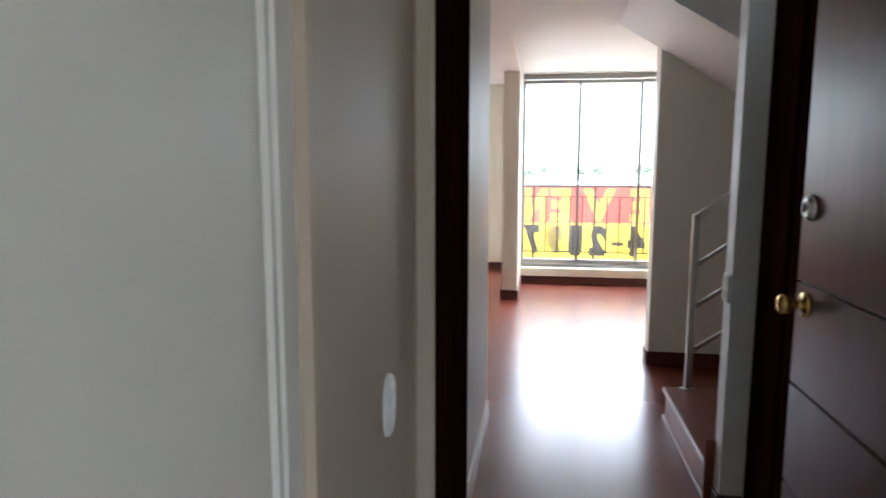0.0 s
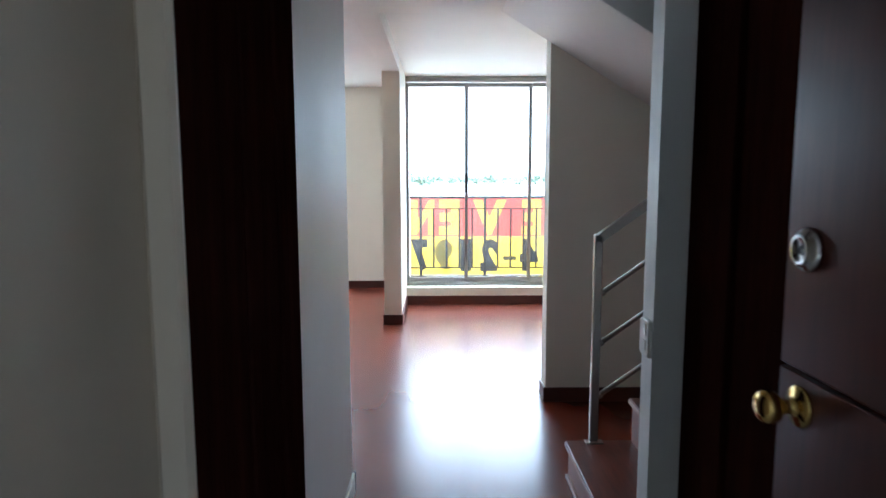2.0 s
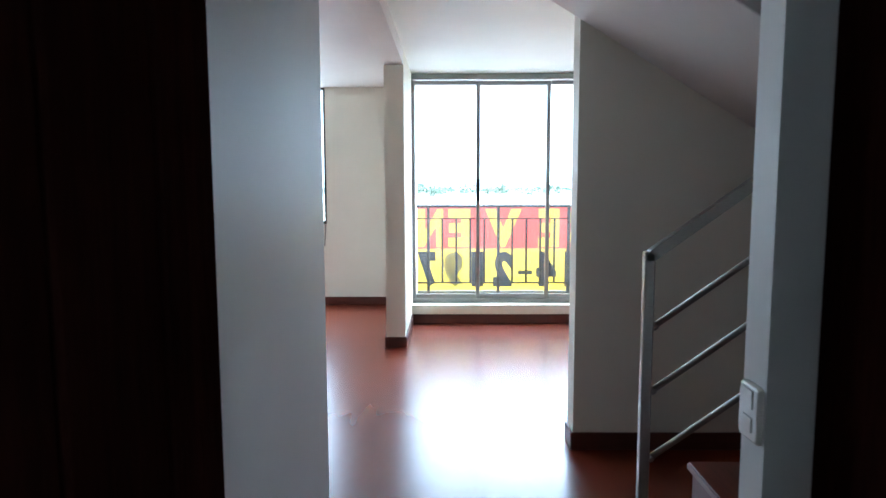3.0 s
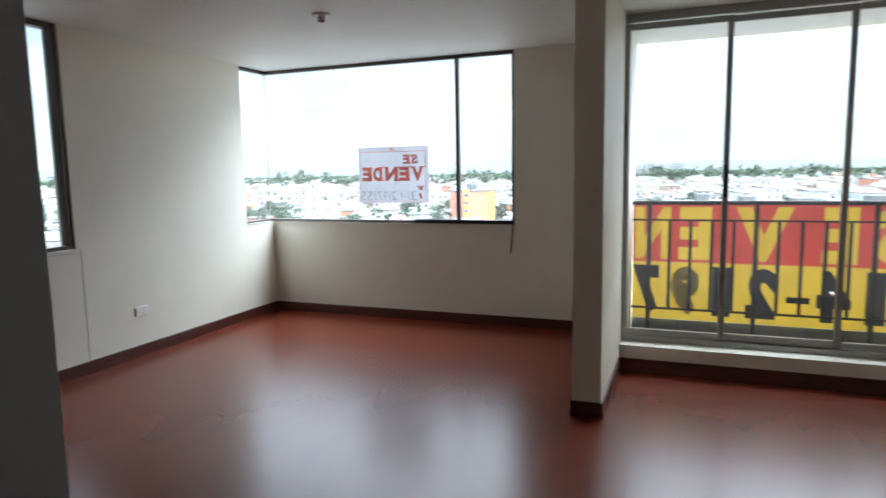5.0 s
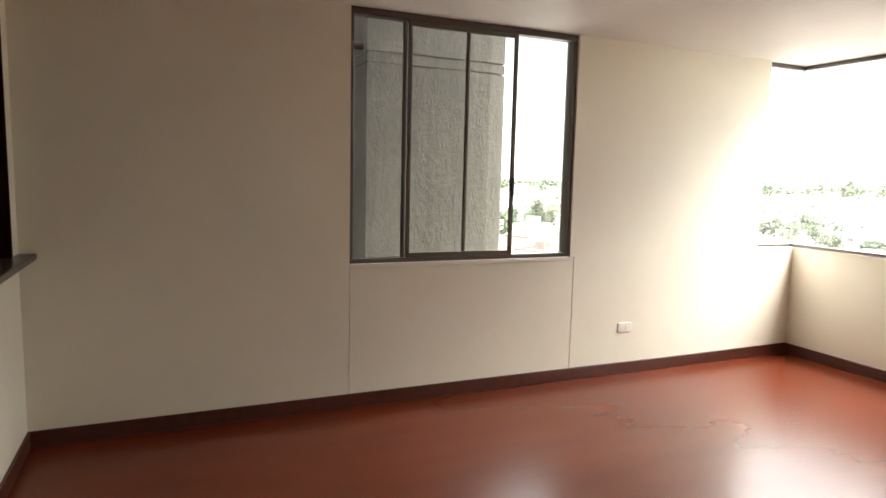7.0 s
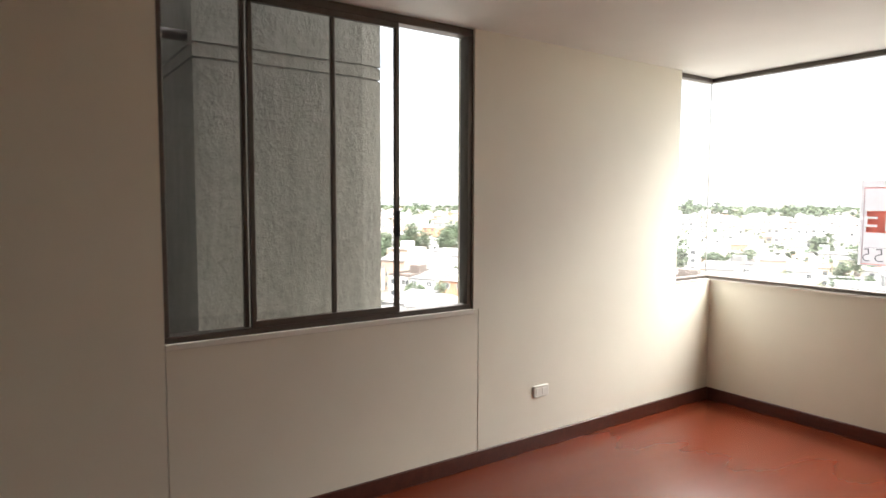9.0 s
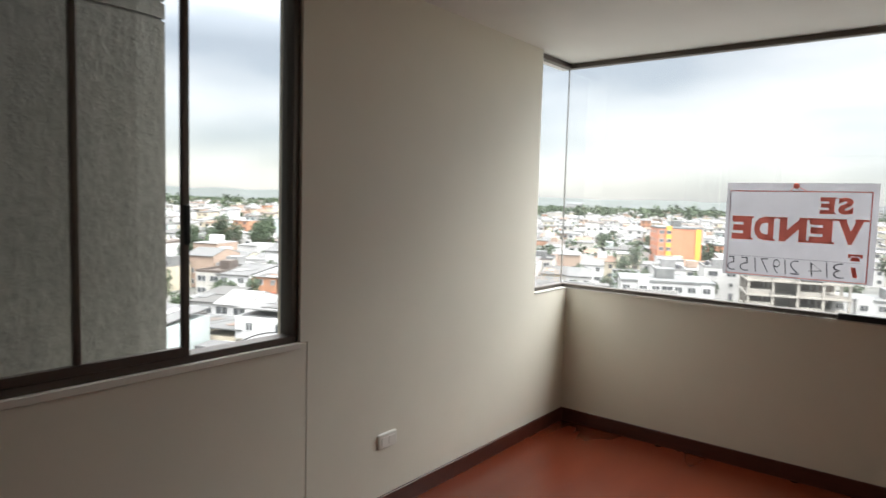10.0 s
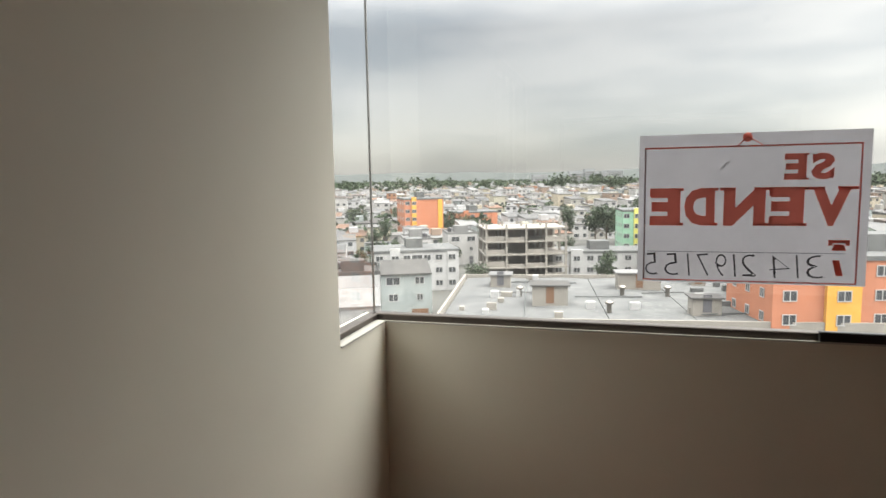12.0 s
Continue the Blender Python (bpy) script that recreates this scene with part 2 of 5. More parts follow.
M_CLOTH_RED = sheet("red_banner_cloth", (0.70, 0.20, 0.16), 0.44, 0.7)
M_CLOTH_YEL = sheet("yellow_banner_cloth", (0.80, 0.65, 0.15), 0.44, 0.7)
M_CLOTH_BLK = sheet("black_banner_print", (0.06, 0.06, 0.07), 0.3, 0.7)
M_CONC = concrete("raw_concrete", (0.13, 0.13, 0.122), (0.27, 0.266, 0.248))
M_CONC_FLOOR = concrete("balcony_concrete", (0.08, 0.08, 0.075), (0.16, 0.16, 0.15))
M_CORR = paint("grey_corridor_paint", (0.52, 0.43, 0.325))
M_CORR_WHITE = paint("warm_white_corridor_paint", (0.82, 0.76, 0.67), roughness=0.45)
M_BEIGE = paint("beige_painted_jamb", (0.56, 0.44, 0.32))
M_TILE = plain("corridor_tile", (0.42, 0.40, 0.37), 0.35)
M_COUNTER = plain("dark_stone_counter", (0.055, 0.047, 0.040), 0.3)


# ---------- mesh helpers ----------
def box(bm, x0, x1, y0, y1, z0, z1, bevel=0.0, segments=1):
    """Adds one box to bm, with rounded edges if asked."""
    vs = [bm.verts.new((x, y, z)) for x in (x0, x1) for y in (y0, y1) for z in (z0, z1)]
    faces = [bm.faces.new([vs[i] for i in f]) for f in
             ((0, 1, 3, 2), (4, 6, 7, 5), (0, 4, 5, 1), (2, 3, 7, 6), (0, 2, 6, 4), (1, 5, 7, 3))]
    if bevel:
        edges = list({e for f in faces for e in f.edges})
        bmesh.ops.bevel(bm, geom=edges, offset=bevel, segments=segments, affect="EDGES", profile=0.5)
    return bm


def boxes(*rows, bevel=0.0):
    bm = bmesh.new()
    for r in rows:
        box(bm, *r, bevel=bevel)
    return bm


def prism(bm, outline, axis, a, b):
    """A straight bar with the given closed outline; axis 'x' takes (y, z), 'y' takes (x, z), 'z' takes (x, y)."""
    def at(p, s):
        return {"x": (s, p[0], p[1]), "y": (p[0], s, p[1]), "z": (p[0], p[1], s)}[axis]
    va = [bm.verts.new(at(p, a)) for p in outline]
    vb = [bm.verts.new(at(p, b)) for p in outline]
    n = len(outline)
    bm.faces.new(va)
    bm.faces.new(vb[::-1])
    for i in range(n):
        bm.faces.new((va[i], vb[i], vb[(i + 1) % n], va[(i + 1) % n]))
    bmesh.ops.recalc_face_normals(bm, faces=bm.faces)
    return bm


def tube(bm, p, q, r, sides=14):
    """A round bar from p to q."""
    p, q = Vector(p), Vector(q)
    m = Matrix.Translation((p + q) / 2) @ (q - p).to_track_quat("Z", "Y").to_matrix().to_4x4()
    bmesh.ops.create_cone(bm, cap_ends=True, segments=sides, radius1=r, radius2=r, depth=(q - p).length, matrix=m)
    return bm


def lathe(bm, profile, m=Matrix(), sides=28):
    """Turns (radius, height) pairs about z, then places them by m."""
    rings = []
    for r, z in profile:
        if r < 1e-6:
            rings.append([bm.verts.new(m @ Vector((0, 0, z)))])
        else:
            rings.append([bm.verts.new(m @ Vector((r * math.cos(2 * math.pi * i / sides), r * math.sin(2 * math.pi * i / sides), z))) for i in range(sides)])
    for a, b in zip(rings, rings[1:]):
        for i in range(sides):
            j = (i + 1) % sides
            quad = [a[i % len(a)], a[j % len(a)], b[j % len(b)], b[i % len(b)]]
            quad = [v for k, v in enumerate(quad) if v not in quad[:k]]
            if len(quad) > 2:
                bm.faces.new(quad)
    for f in bm.faces:
        f.smooth = True
    bmesh.ops.recalc_face_normals(bm, faces=bm.faces)
    return bm


def part(name, bm, material, parent=None, label="", smooth=False):
    """Links a bmesh as one mesh object, under a thing if one is given."""
    me = bpy.data.meshes.new(name)
    bm.normal_update()
    if smooth:
        for f in bm.faces:
            f.smooth = True
    bm.to_mesh(me)
    bm.free()
    me.materials.append(material)
    ob = new(name, me)
    if parent is not None:
        ob.parent = parent
        ob.matrix_parent_inverse = parent.matrix_world.inverted()
    if label:
        ob["label"] = label
    return ob


def thing(name, label, category, at=(0, 0, 0), group="", kind=""):
    """An Empty at the base of a thing made of parts."""
    ob = new(name)
    ob.empty_display_size = 0.1
    ob.location = at
    ob.matrix_world = Matrix.Translation(at)
    return tagged(ob, label, category, group, kind)


def structure(name, bm, material, label, category):
    return tagged(part(name, bm, material), label, category, kind="structure")


def lettering(name, text, size, material, parent, m, label="", bold=0.0, fit=None, thick=0.0):
    """Flat letters from the built-in font as one mesh; m maps the text's plane into the world."""
    cu = bpy.data.curves.new(name, "FONT")
    cu.body = text
    cu.size = size
    cu.align_x, cu.align_y = "CENTER", "CENTER"
    cu.offset = bold
    cu.resolution_u = 3
    cu.extrude = thick
    tmp = new(name + "_outline", cu)
    bpy.context.view_layer.update()
    me = bpy.data.meshes.new_from_object(tmp)
    bpy.data.objects.remove(tmp)
    me.name = name
    xs, ys = [v.co.x for v in me.vertices], [v.co.y for v in me.vertices]
    centre = Matrix.Translation((-(max(xs) + min(xs)) / 2, -(max(ys) + min(ys)) / 2, 0))
    grow = Matrix() if fit is None else Matrix.Diagonal((fit[0] / (max(xs) - min(xs)), fit[1] / (max(ys) - min(ys)), 1, 1))
    me.transform(m @ grow @ centre)
    me.materials.clear()
    me.materials.append(material)
    ob = new(name, me)
    ob.parent = parent
    ob.matrix_parent_inverse = parent.matrix_world.inverted()
    if label:
        ob["label"] = label
    return ob


# ---------- the plan, in metres ----------
WEST, NORTH, SOUTH = -3.258, 7.613, 2.36      # inner faces of the living room
CEIL, HALL_CEIL = 2.290, 2.18
SILL = 0.868
SILL_W = 0.850                               # the west window sits a little lower
GROUND = -21.0                               # the street, seen from an upper floor
BALC = 6.81                                  # inner face of the balcony window
HALL_W, HALL_E = 0.056, 0.995                 # faces of the entrance hall
STAIR_S, STAIR_N, UNDER = 2.08, 2.95, 3.87   # the stair's two flights lie between these

# ---------- floor, ceilings, walls ----------
floor = structure("floor", boxes((-3.45, 2.1, 1.72, 6.95, -0.12, -0.005), (-3.45, 0.05, 6.95, 7.80, -0.12, -0.005), (-3.45, -0.10, -0.6, 1.719, -0.12, -0.005), (2.1, 3.6, 1.9, 4.1, -0.12, 0.0)),
          M_FLOOR, "glossy red-brown wood laminate floor", "floor")
structure("floor_corridor", boxes((-1.6, 2.2, -2.8, -0.601, -0.125, -0.004), (-0.099, 2.2, -0.601, 1.72, -0.125, -0.004)), M_TILE, "plain beige corridor floor tiles in shade", "floor")
structure("ceiling_living", boxes((-3.45, -0.055, 2.2, 7.80, CEIL, CEIL + 0.12), (0.095, 2.2, UNDER, 7.78, CEIL, CEIL + 0.12)),
          M_CEIL, "white painted ceiling of the living room", "ceiling")
structure("ceiling_hall", boxes((-0.1, 0.975, 1.2, STAIR_N, HALL_CEIL, HALL_CEIL + 0.23), (0.095, 0.76, STAIR_N, UNDER, HALL_CEIL, HALL_CEIL + 0.23)),
          M_CEIL, "white painted low ceiling of the hall", "ceiling")
structure("ceiling_corridor", boxes((-1.6, 2.2, -2.8, 1.2, 2.35, 2.5)), M_CEIL, "white painted corridor ceiling", "ceiling")
structure("ceiling_beam", boxes((-0.055, 0.095, 2.825, 5.80, 2.18, CEIL + 0.12)), M_CEIL, "white painted beam under the ceiling", "beam")

structure("wall_north", boxes((-3.396, -0.055, NORTH, NORTH + 0.14, 0, SILL), (-0.855, -0.055, NORTH, NORTH + 0.14, SILL, CEIL)),
          M_WALL, "cream painted wall below the corner window", "wall")
structure("wall_west", boxes((WEST - 0.14, WEST, 2.2, 3.960, 0, CEIL), (WEST - 0.14, WEST, 5.505, 7.21, 0, CEIL),
                             (WEST - 0.14, WEST, 5.470, 5.505, SILL_W, CEIL), (WEST - 0.14, WEST, 7.21, NORTH, 0, SILL)),
          M_WALL, "cream painted wall with a window and hairline joints", "wall")
structure("wall_west_infill", boxes((WEST - 0.138, WEST - 0.0015, 3.9635, 5.5015, 0, SILL_W - 0.003)), M_WALL, "cream painted infill panel below the window", "wall")
structure("wall_pier", boxes((-0.055, 0.095, 5.80, 7.75, 0, CEIL)), M_WALL, "cream painted pier between room and balcony", "wall")
# hatch width is assumed, made large so this wall bounces less light
structure("wall_south", boxes((WEST, -3.12, SOUTH - 0.14, SOUTH, 0, CEIL), (-3.12, -0.60, SOUTH - 0.14, SOUTH, 0, 0.925),
                              (-3.12, -0.60, SOUTH - 0.14, SOUTH, 2.08, CEIL), (-0.60, -0.095, SOUTH - 0.14, SOUTH, 0, CEIL)),
          M_WALL, "cream painted wall with a hatch opening widened to dim the room", "wall")
# unseen room, added and made deep to swallow light through the hatch
structure("wall_hatch_back", boxes((-3.4, -0.165, -0.6, -0.5, 0, CEIL), (-3.5, -3.4, -0.6, 2.22, 0, CEIL), (-3.4, -0.165, -0.5, 2.22, CEIL, CEIL + 0.1)),
          M_HALL, "plain painted walls of an unseen deep room behind the hatch", "wall")
structure("wall_hall_west", boxes((-0.095, HALL_W, 1.928, 2.825, 0, HALL_CEIL)), M_HALL, "pale grey-white painted hall wall", "wall")
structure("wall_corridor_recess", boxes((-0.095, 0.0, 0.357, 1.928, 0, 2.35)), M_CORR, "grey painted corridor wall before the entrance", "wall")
structure("wall_corridor_west", boxes((-0.16, 0.040, -0.75, 0.246, 0, 2.35)), M_CORR_WHITE, "white painted corridor wall with a corner trim", "wall")
bm = boxes((-0.10, 0.045, 0.249, 0.268, 0, 2.349), (-0.10, 0.047, 0.269, 0.318, 0, 2.349), bevel=0.004)
structure("trim_corridor", bm, M_CORR_WHITE, "white painted door trim in the corridor", "trim")
structure("trim_corridor_jamb", boxes((-0.10, 0.058, 0.320, 0.356, 0, 2.349), bevel=0.010), M_BEIGE, "beige painted jamb in the corridor", "trim")
structure("wall_hall_east", boxes((HALL_E, 1.12, 1.994, STAIR_S, 0, HALL_CEIL + 2.4)), M_HALL, "pale grey-white painted wall end beside the stair", "wall")
structure("wall_corridor_east", boxes((1.12, 1.24, -0.75, 1.993, 0, 2.35), (0.985, 1.119, -0.75, 0.30, 0, 2.35)), M_HALL, "pale painted corridor wall", "wall")
structure("wall_entry_lintel", boxes((0.0, 1.119, 1.30, 1.927, 2.08, 2.35)), M_HALL, "painted wall above the entrance", "wall")
# the window opening is an addition, set off to one side to light the corridor
structure("wall_lobby", boxes((-1.7, -1.6, -2.8, -0.75, 0, 2.35), (2.2, 2.3, -2.8, -0.75, 0, 2.35), (-1.6, -0.16, -0.75, -0.65, 0, 2.35), (1.24, 2.2, -0.75, -0.65, 0, 2.35),
                              (-1.6, 1.17, -2.9, -2.8, 0, 2.35), (2.03, 2.2, -2.9, -2.8, 0, 2.35), (1.17, 2.03, -2.9, -2.8, 0, 1.15), (1.17, 2.03, -2.9, -2.8, 2.05, 2.35)),
          M_HALL, "plain painted lobby walls with an unseen window added for light", "wall")
structure("wall_stair_back", boxes((1.035, 3.6, UNDER, UNDER + 0.14, 0, CEIL + 0.1)), M_WALL, "cream painted wall under the sloping stair", "wall")
structure("wall_stair_south", boxes((1.121, 3.6, STAIR_S - 0.086, STAIR_S, 0, 4.7)), M_HALL, "pale painted stairwell wall", "wall")
structure("wall_stair_east", boxes((3.5, 3.6, STAIR_S, UNDER, 0, 4.7)), M_HALL, "pale painted stairwell end wall", "wall")
structure("wall_upper_hall", boxes((-0.1, 0.0, STAIR_S - 0.12, UNDER + 0.14, 2.42, 4.7), (0.0, 1.12, STAIR_S - 0.12, STAIR_S, 2.42, 4.7), (0.0, 3.6, UNDER + 0.01, UNDER + 0.14, 2.42, 4.7)),
          M_HALL, "plain painted upper hall walls", "wall")
structure("ceiling_upper_hall", boxes((-0.1, 3.6, STAIR_S - 0.12, UNDER + 0.14, 4.7, 4.8)), M_CEIL, "white painted stairwell ceiling", "ceiling")
structure("wall_east", boxes((2.05, 2.19, UNDER + 0.14, 7.75, 0, CEIL)), M_WALL, "cream painted wall at the end of the balcony window", "wall")

bm = bmesh.new()
prism(bm, [(0.76, 2.19), (2.60, 1.07), (3.5, 1.07), (3.5, 1.25), (2.60, 1.25), (0.76, 2.42)], "y", STAIR_N, UNDER - 0.001)
structure("stair_soffit", bm, M_CEIL, "white painted sloping underside of the upper stair flight", "stair soffit")
bm = bmesh.new()
prism(bm, [(0.975, 2.06), (2.60, 1.075), (3.4, 1.075), (3.4, 2.0), (2.7, 2.2), (0.975, 3.25)], "y", STAIR_N - 0.006, STAIR_N + 0.0)
structure("stair_side", bm, M_HALL, "grey painted side of the upper stair flight", "stair side")

# ---------- baseboards ----------
BB = 0.085


def baseboard(x0, x1, y0, y1):
    bm = bmesh.new()
    box(bm, x0, x1, y0, y1, 0.0, BB, bevel=0.003)
    structure("baseboard", bm, M_BASE, "dark reddish brown wooden baseboard", "baseboard")


B = 0.013
baseboard(WEST, WEST + B, SOUTH, NORTH)
baseboard(WEST + B, -0.055, NORTH - B, NORTH)
baseboard(-0.055 - B, -0.055, 5.80, NORTH - B)
baseboard(-0.055 - B, 0.095 + B, 5.80 - B, 5.80)
baseboard(0.095, 0.095 + B, 5.80, 6.685)
baseboard(0.095 + B, 2.05, 6.685 - B, 6.685)
baseboard(WEST + B, -0.095, SOUTH, SOUTH + B)
baseboard(1.035 - B, 2.9, UNDER - B, UNDER)
baseboard(1.035 - B, 1.035, UNDER, UNDER + 0.14)
baseboard(HALL_E - B, HALL_E, 1.994, STAIR_S - 0.02)
baseboard(HALL_E - B, 1.077, 1.994 - B, 1.994)
baseboard(-0.095, HALL_W + B, 2.825, 2.825 + B)
bm = bmesh.new()
box(bm, HALL_W, HALL_W + 0.011, 1.935, 2.825, 0.0, BB, bevel=0.003)
structure("baseboard", bm, M_TRIM_WHITE, "pale painted baseboard of the hall wall", "baseboard")


# ---------- entrance ----------
frame_left = thing("door_frame", "dark brown wooden entrance door frame", "door frame", (0.03, 1.6, 0))
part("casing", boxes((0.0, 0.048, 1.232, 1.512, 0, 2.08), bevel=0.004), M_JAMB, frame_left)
# highlight along the casing edge, made as a strip in the pale wall paint
part("casing_highlight", boxes((0.0, 0.052, 1.206, 1.229, 0, 2.08), bevel=0.008), M_CORR, frame_left, "pale strip painted as the highlight on the frame edge")
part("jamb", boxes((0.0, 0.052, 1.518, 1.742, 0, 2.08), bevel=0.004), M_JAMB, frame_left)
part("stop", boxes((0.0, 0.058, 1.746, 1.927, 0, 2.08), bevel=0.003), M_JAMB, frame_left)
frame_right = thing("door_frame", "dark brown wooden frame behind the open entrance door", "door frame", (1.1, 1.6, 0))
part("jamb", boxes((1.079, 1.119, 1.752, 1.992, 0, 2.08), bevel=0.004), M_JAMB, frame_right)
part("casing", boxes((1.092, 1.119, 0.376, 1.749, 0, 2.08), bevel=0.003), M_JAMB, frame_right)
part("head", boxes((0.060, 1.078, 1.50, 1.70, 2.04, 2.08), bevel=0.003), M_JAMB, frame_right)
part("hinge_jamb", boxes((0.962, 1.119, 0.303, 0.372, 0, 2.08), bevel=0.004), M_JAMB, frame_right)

door = thing("entrance_door", "open dark brown wooden door with horizontal grooves", "door", (0.95, 0.8, 0))
D0, D1 = 0.375, 1.242
DX = 0.926                                   # face of the open leaf
part("leaf", boxes((DX + 0.0105, DX + 0.040, D0, D1, 0.006, 2.038)), M_DOOR, door)
for a, b in ((0.006, 0.525), (0.531, 0.776), (0.782, 1.026), (1.032, 2.038)):
    part("panel", boxes((DX, DX + 0.011, D0, D1, a, b), bevel=0.0018), M_DOOR, door)
turn = Matrix.Translation((DX, 1.184, 0.982)) @ pose(0, 0, 0, 0, -90, 0) @ Matrix.Scale(0.88, 4)
bm = bmesh.new()
lathe(bm, [(0.0, 0.0), (0.034, 0.0), (0.035, 0.003), (0.031, 0.008), (0.018, 0.011), (0.0125, 0.016), (0.0115, 0.028), (0.015, 0.034), (0.0245, 0.041),
           (0.0275, 0.051), (0.0265, 0.060), (0.021, 0.067), (0.010, 0.071), (0.0, 0.0715)], turn)
part("knob", bm, M_BRASS, door, "polished brass door knob", smooth=True)
turn = Matrix.Translation((DX, 1.184, 1.206)) @ pose(0, 0, 0, 0, -90, 0)
bm = bmesh.new()
lathe(bm, [(0.0, 0.0), (0.031, 0.0), (0.0315, 0.004), (0.029, 0.010), (0.0235, 0.013), (0.022, 0.0165), (0.0165, 0.0165), (0.015, 0.014), (0.0, 0.014)], turn)
bolt = part("deadbolt", bm, M_CHROME, door, "satin chrome lock cylinder")
part("keyway", boxes((DX - 0.015, DX - 0.0135, 1.1828, 1.1852, 1.199, 1.213)), M_BLACK, bolt)


def wall_plate(name, label, category, m, w, h, slots, oval=False):
    """A plastic plate on a wall: m puts its back on the wall, z outward, x along, y up. slots: small insets (x, y, w, h)."""
    ob = new(name)
    ob.empty_display_size = 0.05
    ob.matrix_world = m
    tagged(ob, label, category)
    bm = bmesh.new()
    n = 40
    rings = []
    power = 2.6 if oval else 9.0
    for s, z in ((1.0, 0.0), (1.0, 0.004), (0.95, 0.0085), (0.88, 0.0105)):
        ring = []
        for i in range(n):
            a = 2 * math.pi * i / n
            c, d = math.cos(a), math.sin(a)
            k = (abs(c) ** power + abs(d) ** power) ** (-1 / power)
            ring.append(bm.verts.new((w / 2 * s * k * c, h / 2 * s * k * d, z)))
        rings.append(ring)
    for a, b in zip(rings, rings[1:]):
        for i in range(n):
            bm.faces.new((a[i], a[(i + 1) % n], b[(i + 1) % n], b[i]))
    bm.faces.new(rings[-1])
    plate = part("plate", bm, M_PLASTIC)
    plate.parent = ob
    for x, y, sw, sh, dark in slots:
        bm = bmesh.new()
        box(bm, x - sw / 2, x + sw / 2, y - sh / 2, y + sh / 2, 0.010, 0.0128 if not dark else 0.0112, bevel=0.0008)
        s = part("key" if not dark else "contact_slot", bm, M_BLACK if dark else M_PLASTIC)
        s.parent = ob
    return ob


facing_east = Matrix(((0, 0, 1, 0), (1, 0, 0, 0), (0, 1, 0, 0), (0, 0, 0, 1)))     # on a wall that looks towards +x
facing_west = Matrix(((0, 0, -1, 0), (-1, 0, 0, 0), (0, 1, 0, 0), (0, 0, 0, 1)))   # on a wall that looks towards -x
wall_plate("wall_socket", "oval ivory plastic wall socket by the entrance", "socket", Matrix.Translation((0.0, 0.915, 0.788)) @ facing_east, 0.082, 0.136,
           [(0, 0.022, 0.034, 0.03, False), (0, -0.022, 0.034, 0.03, False), (0.006, 0.022, 0.003, 0.012, True), (-0.006, 0.022, 0.003, 0.012, True)], oval=True)
wall_plate("light_switch", "ivory plastic double light switch by the stair", "light switch", Matrix.Translation((HALL_E, 2.038, 0.860)) @ facing_west, 0.076, 0.108,
           [(0, 0.027, 0.036, 0.034, False), (0, -0.020, 0.036, 0.028, False), (0, -0.024, 0.012, 0.008, True)])
wall_plate("wall_socket", "ivory plastic double wall socket near the baseboard", "socket", Matrix.Translation((WEST, 5.958, 0.335)) @ facing_east, 0.122, 0.070,
           [(-0.024, 0, 0.036, 0.036, False), (0.024, 0, 0.036, 0.036, False), (-0.029, 0.002, 0.003, 0.012, True), (-0.019, 0.002, 0.003, 0.012, True),
            (0.019, 0.002, 0.003, 0.012, True), (0.029, 0.002, 0.003, 0.012, True)])

# ---------- stair ----------
stair = thing("staircase", "dark red-brown wooden stair with pale edges", "stairs", (1.0, 2.5, 0))
RISE, GOING, FIRST = 0.19, 0.272, 0.965
for i in range(6):
    x, z = FIRST + GOING * i, 0.163 + RISE * i
    low = max(0.0, z - RISE)
    part("riser", boxes((x + 0.012, x + 0.030, STAIR_S + 0.001, STAIR_N - 0.012, low, z - 0.024)), M_STEP, stair)
    part("tread", boxes((x, x + GOING + 0.029, STAIR_S + 0.001, STAIR_N, z - 0.023, z), bevel=0.003), M_STEP, stair)
    part("nosing", boxes((x - 0.004, x - 0.0005, STAIR_S + 0.002, STAIR_N - 0.001, z - 0.024, z - 0.006), bevel=0.001), M_EDGE, stair, "pale worn stair edge")
    part("side_panel", boxes((x + 0.031, x + GOING + 0.011, STAIR_N - 0.012, STAIR_N - 0.002, 0.0 if i < 3 else low - 0.25, z - 0.0235)), M_STEP, stair)
part("plinth", boxes((FIRST, FIRST + 0.012, STAIR_S + 0.002, STAIR_N - 0.012, 0.0, 0.018), bevel=0.002), M_EDGE, stair, "pale strip at the foot of the stair")
part("stringer_end", boxes((0.958, 0.999, STAIR_S - 0.012, STAIR_S + 0.0005, 0.0, 0.262), bevel=0.002), M_STEP, stair)
part("landing", boxes((FIRST + GOING * 6, 3.499, STAIR_S + 0.001, STAIR_N - 0.007, 1.16, 0.163 + RISE * 6)), M_STEP, stair)

rail = thing("stair_railing", "brushed steel stair railing with three bars", "railing", (1.083, 2.942, 0.163))
SL = 0.72
XE = 2.62
bm = bmesh.new()
box(bm, 1.066, 1.100, 2.925, 2.959, 0.163, 1.062, bevel=0.004)
part("post", bm, M_STEEL, rail)
part("foot_plate", boxes((1.045, 1.121, 2.905, 2.948, 0.163, 0.168), bevel=0.002), M_STEEL, rail)
bm = bmesh.new()
prism(bm, [(1.066, 1.036), (1.083, 1.066), (XE, 1.066 + SL * (XE - 1.083)), (XE, 1.030 + SL * (XE - 1.083)), (1.095, 1.030)], "y", 2.925, 2.959)
part("handrail", bm, M_STEEL, rail)
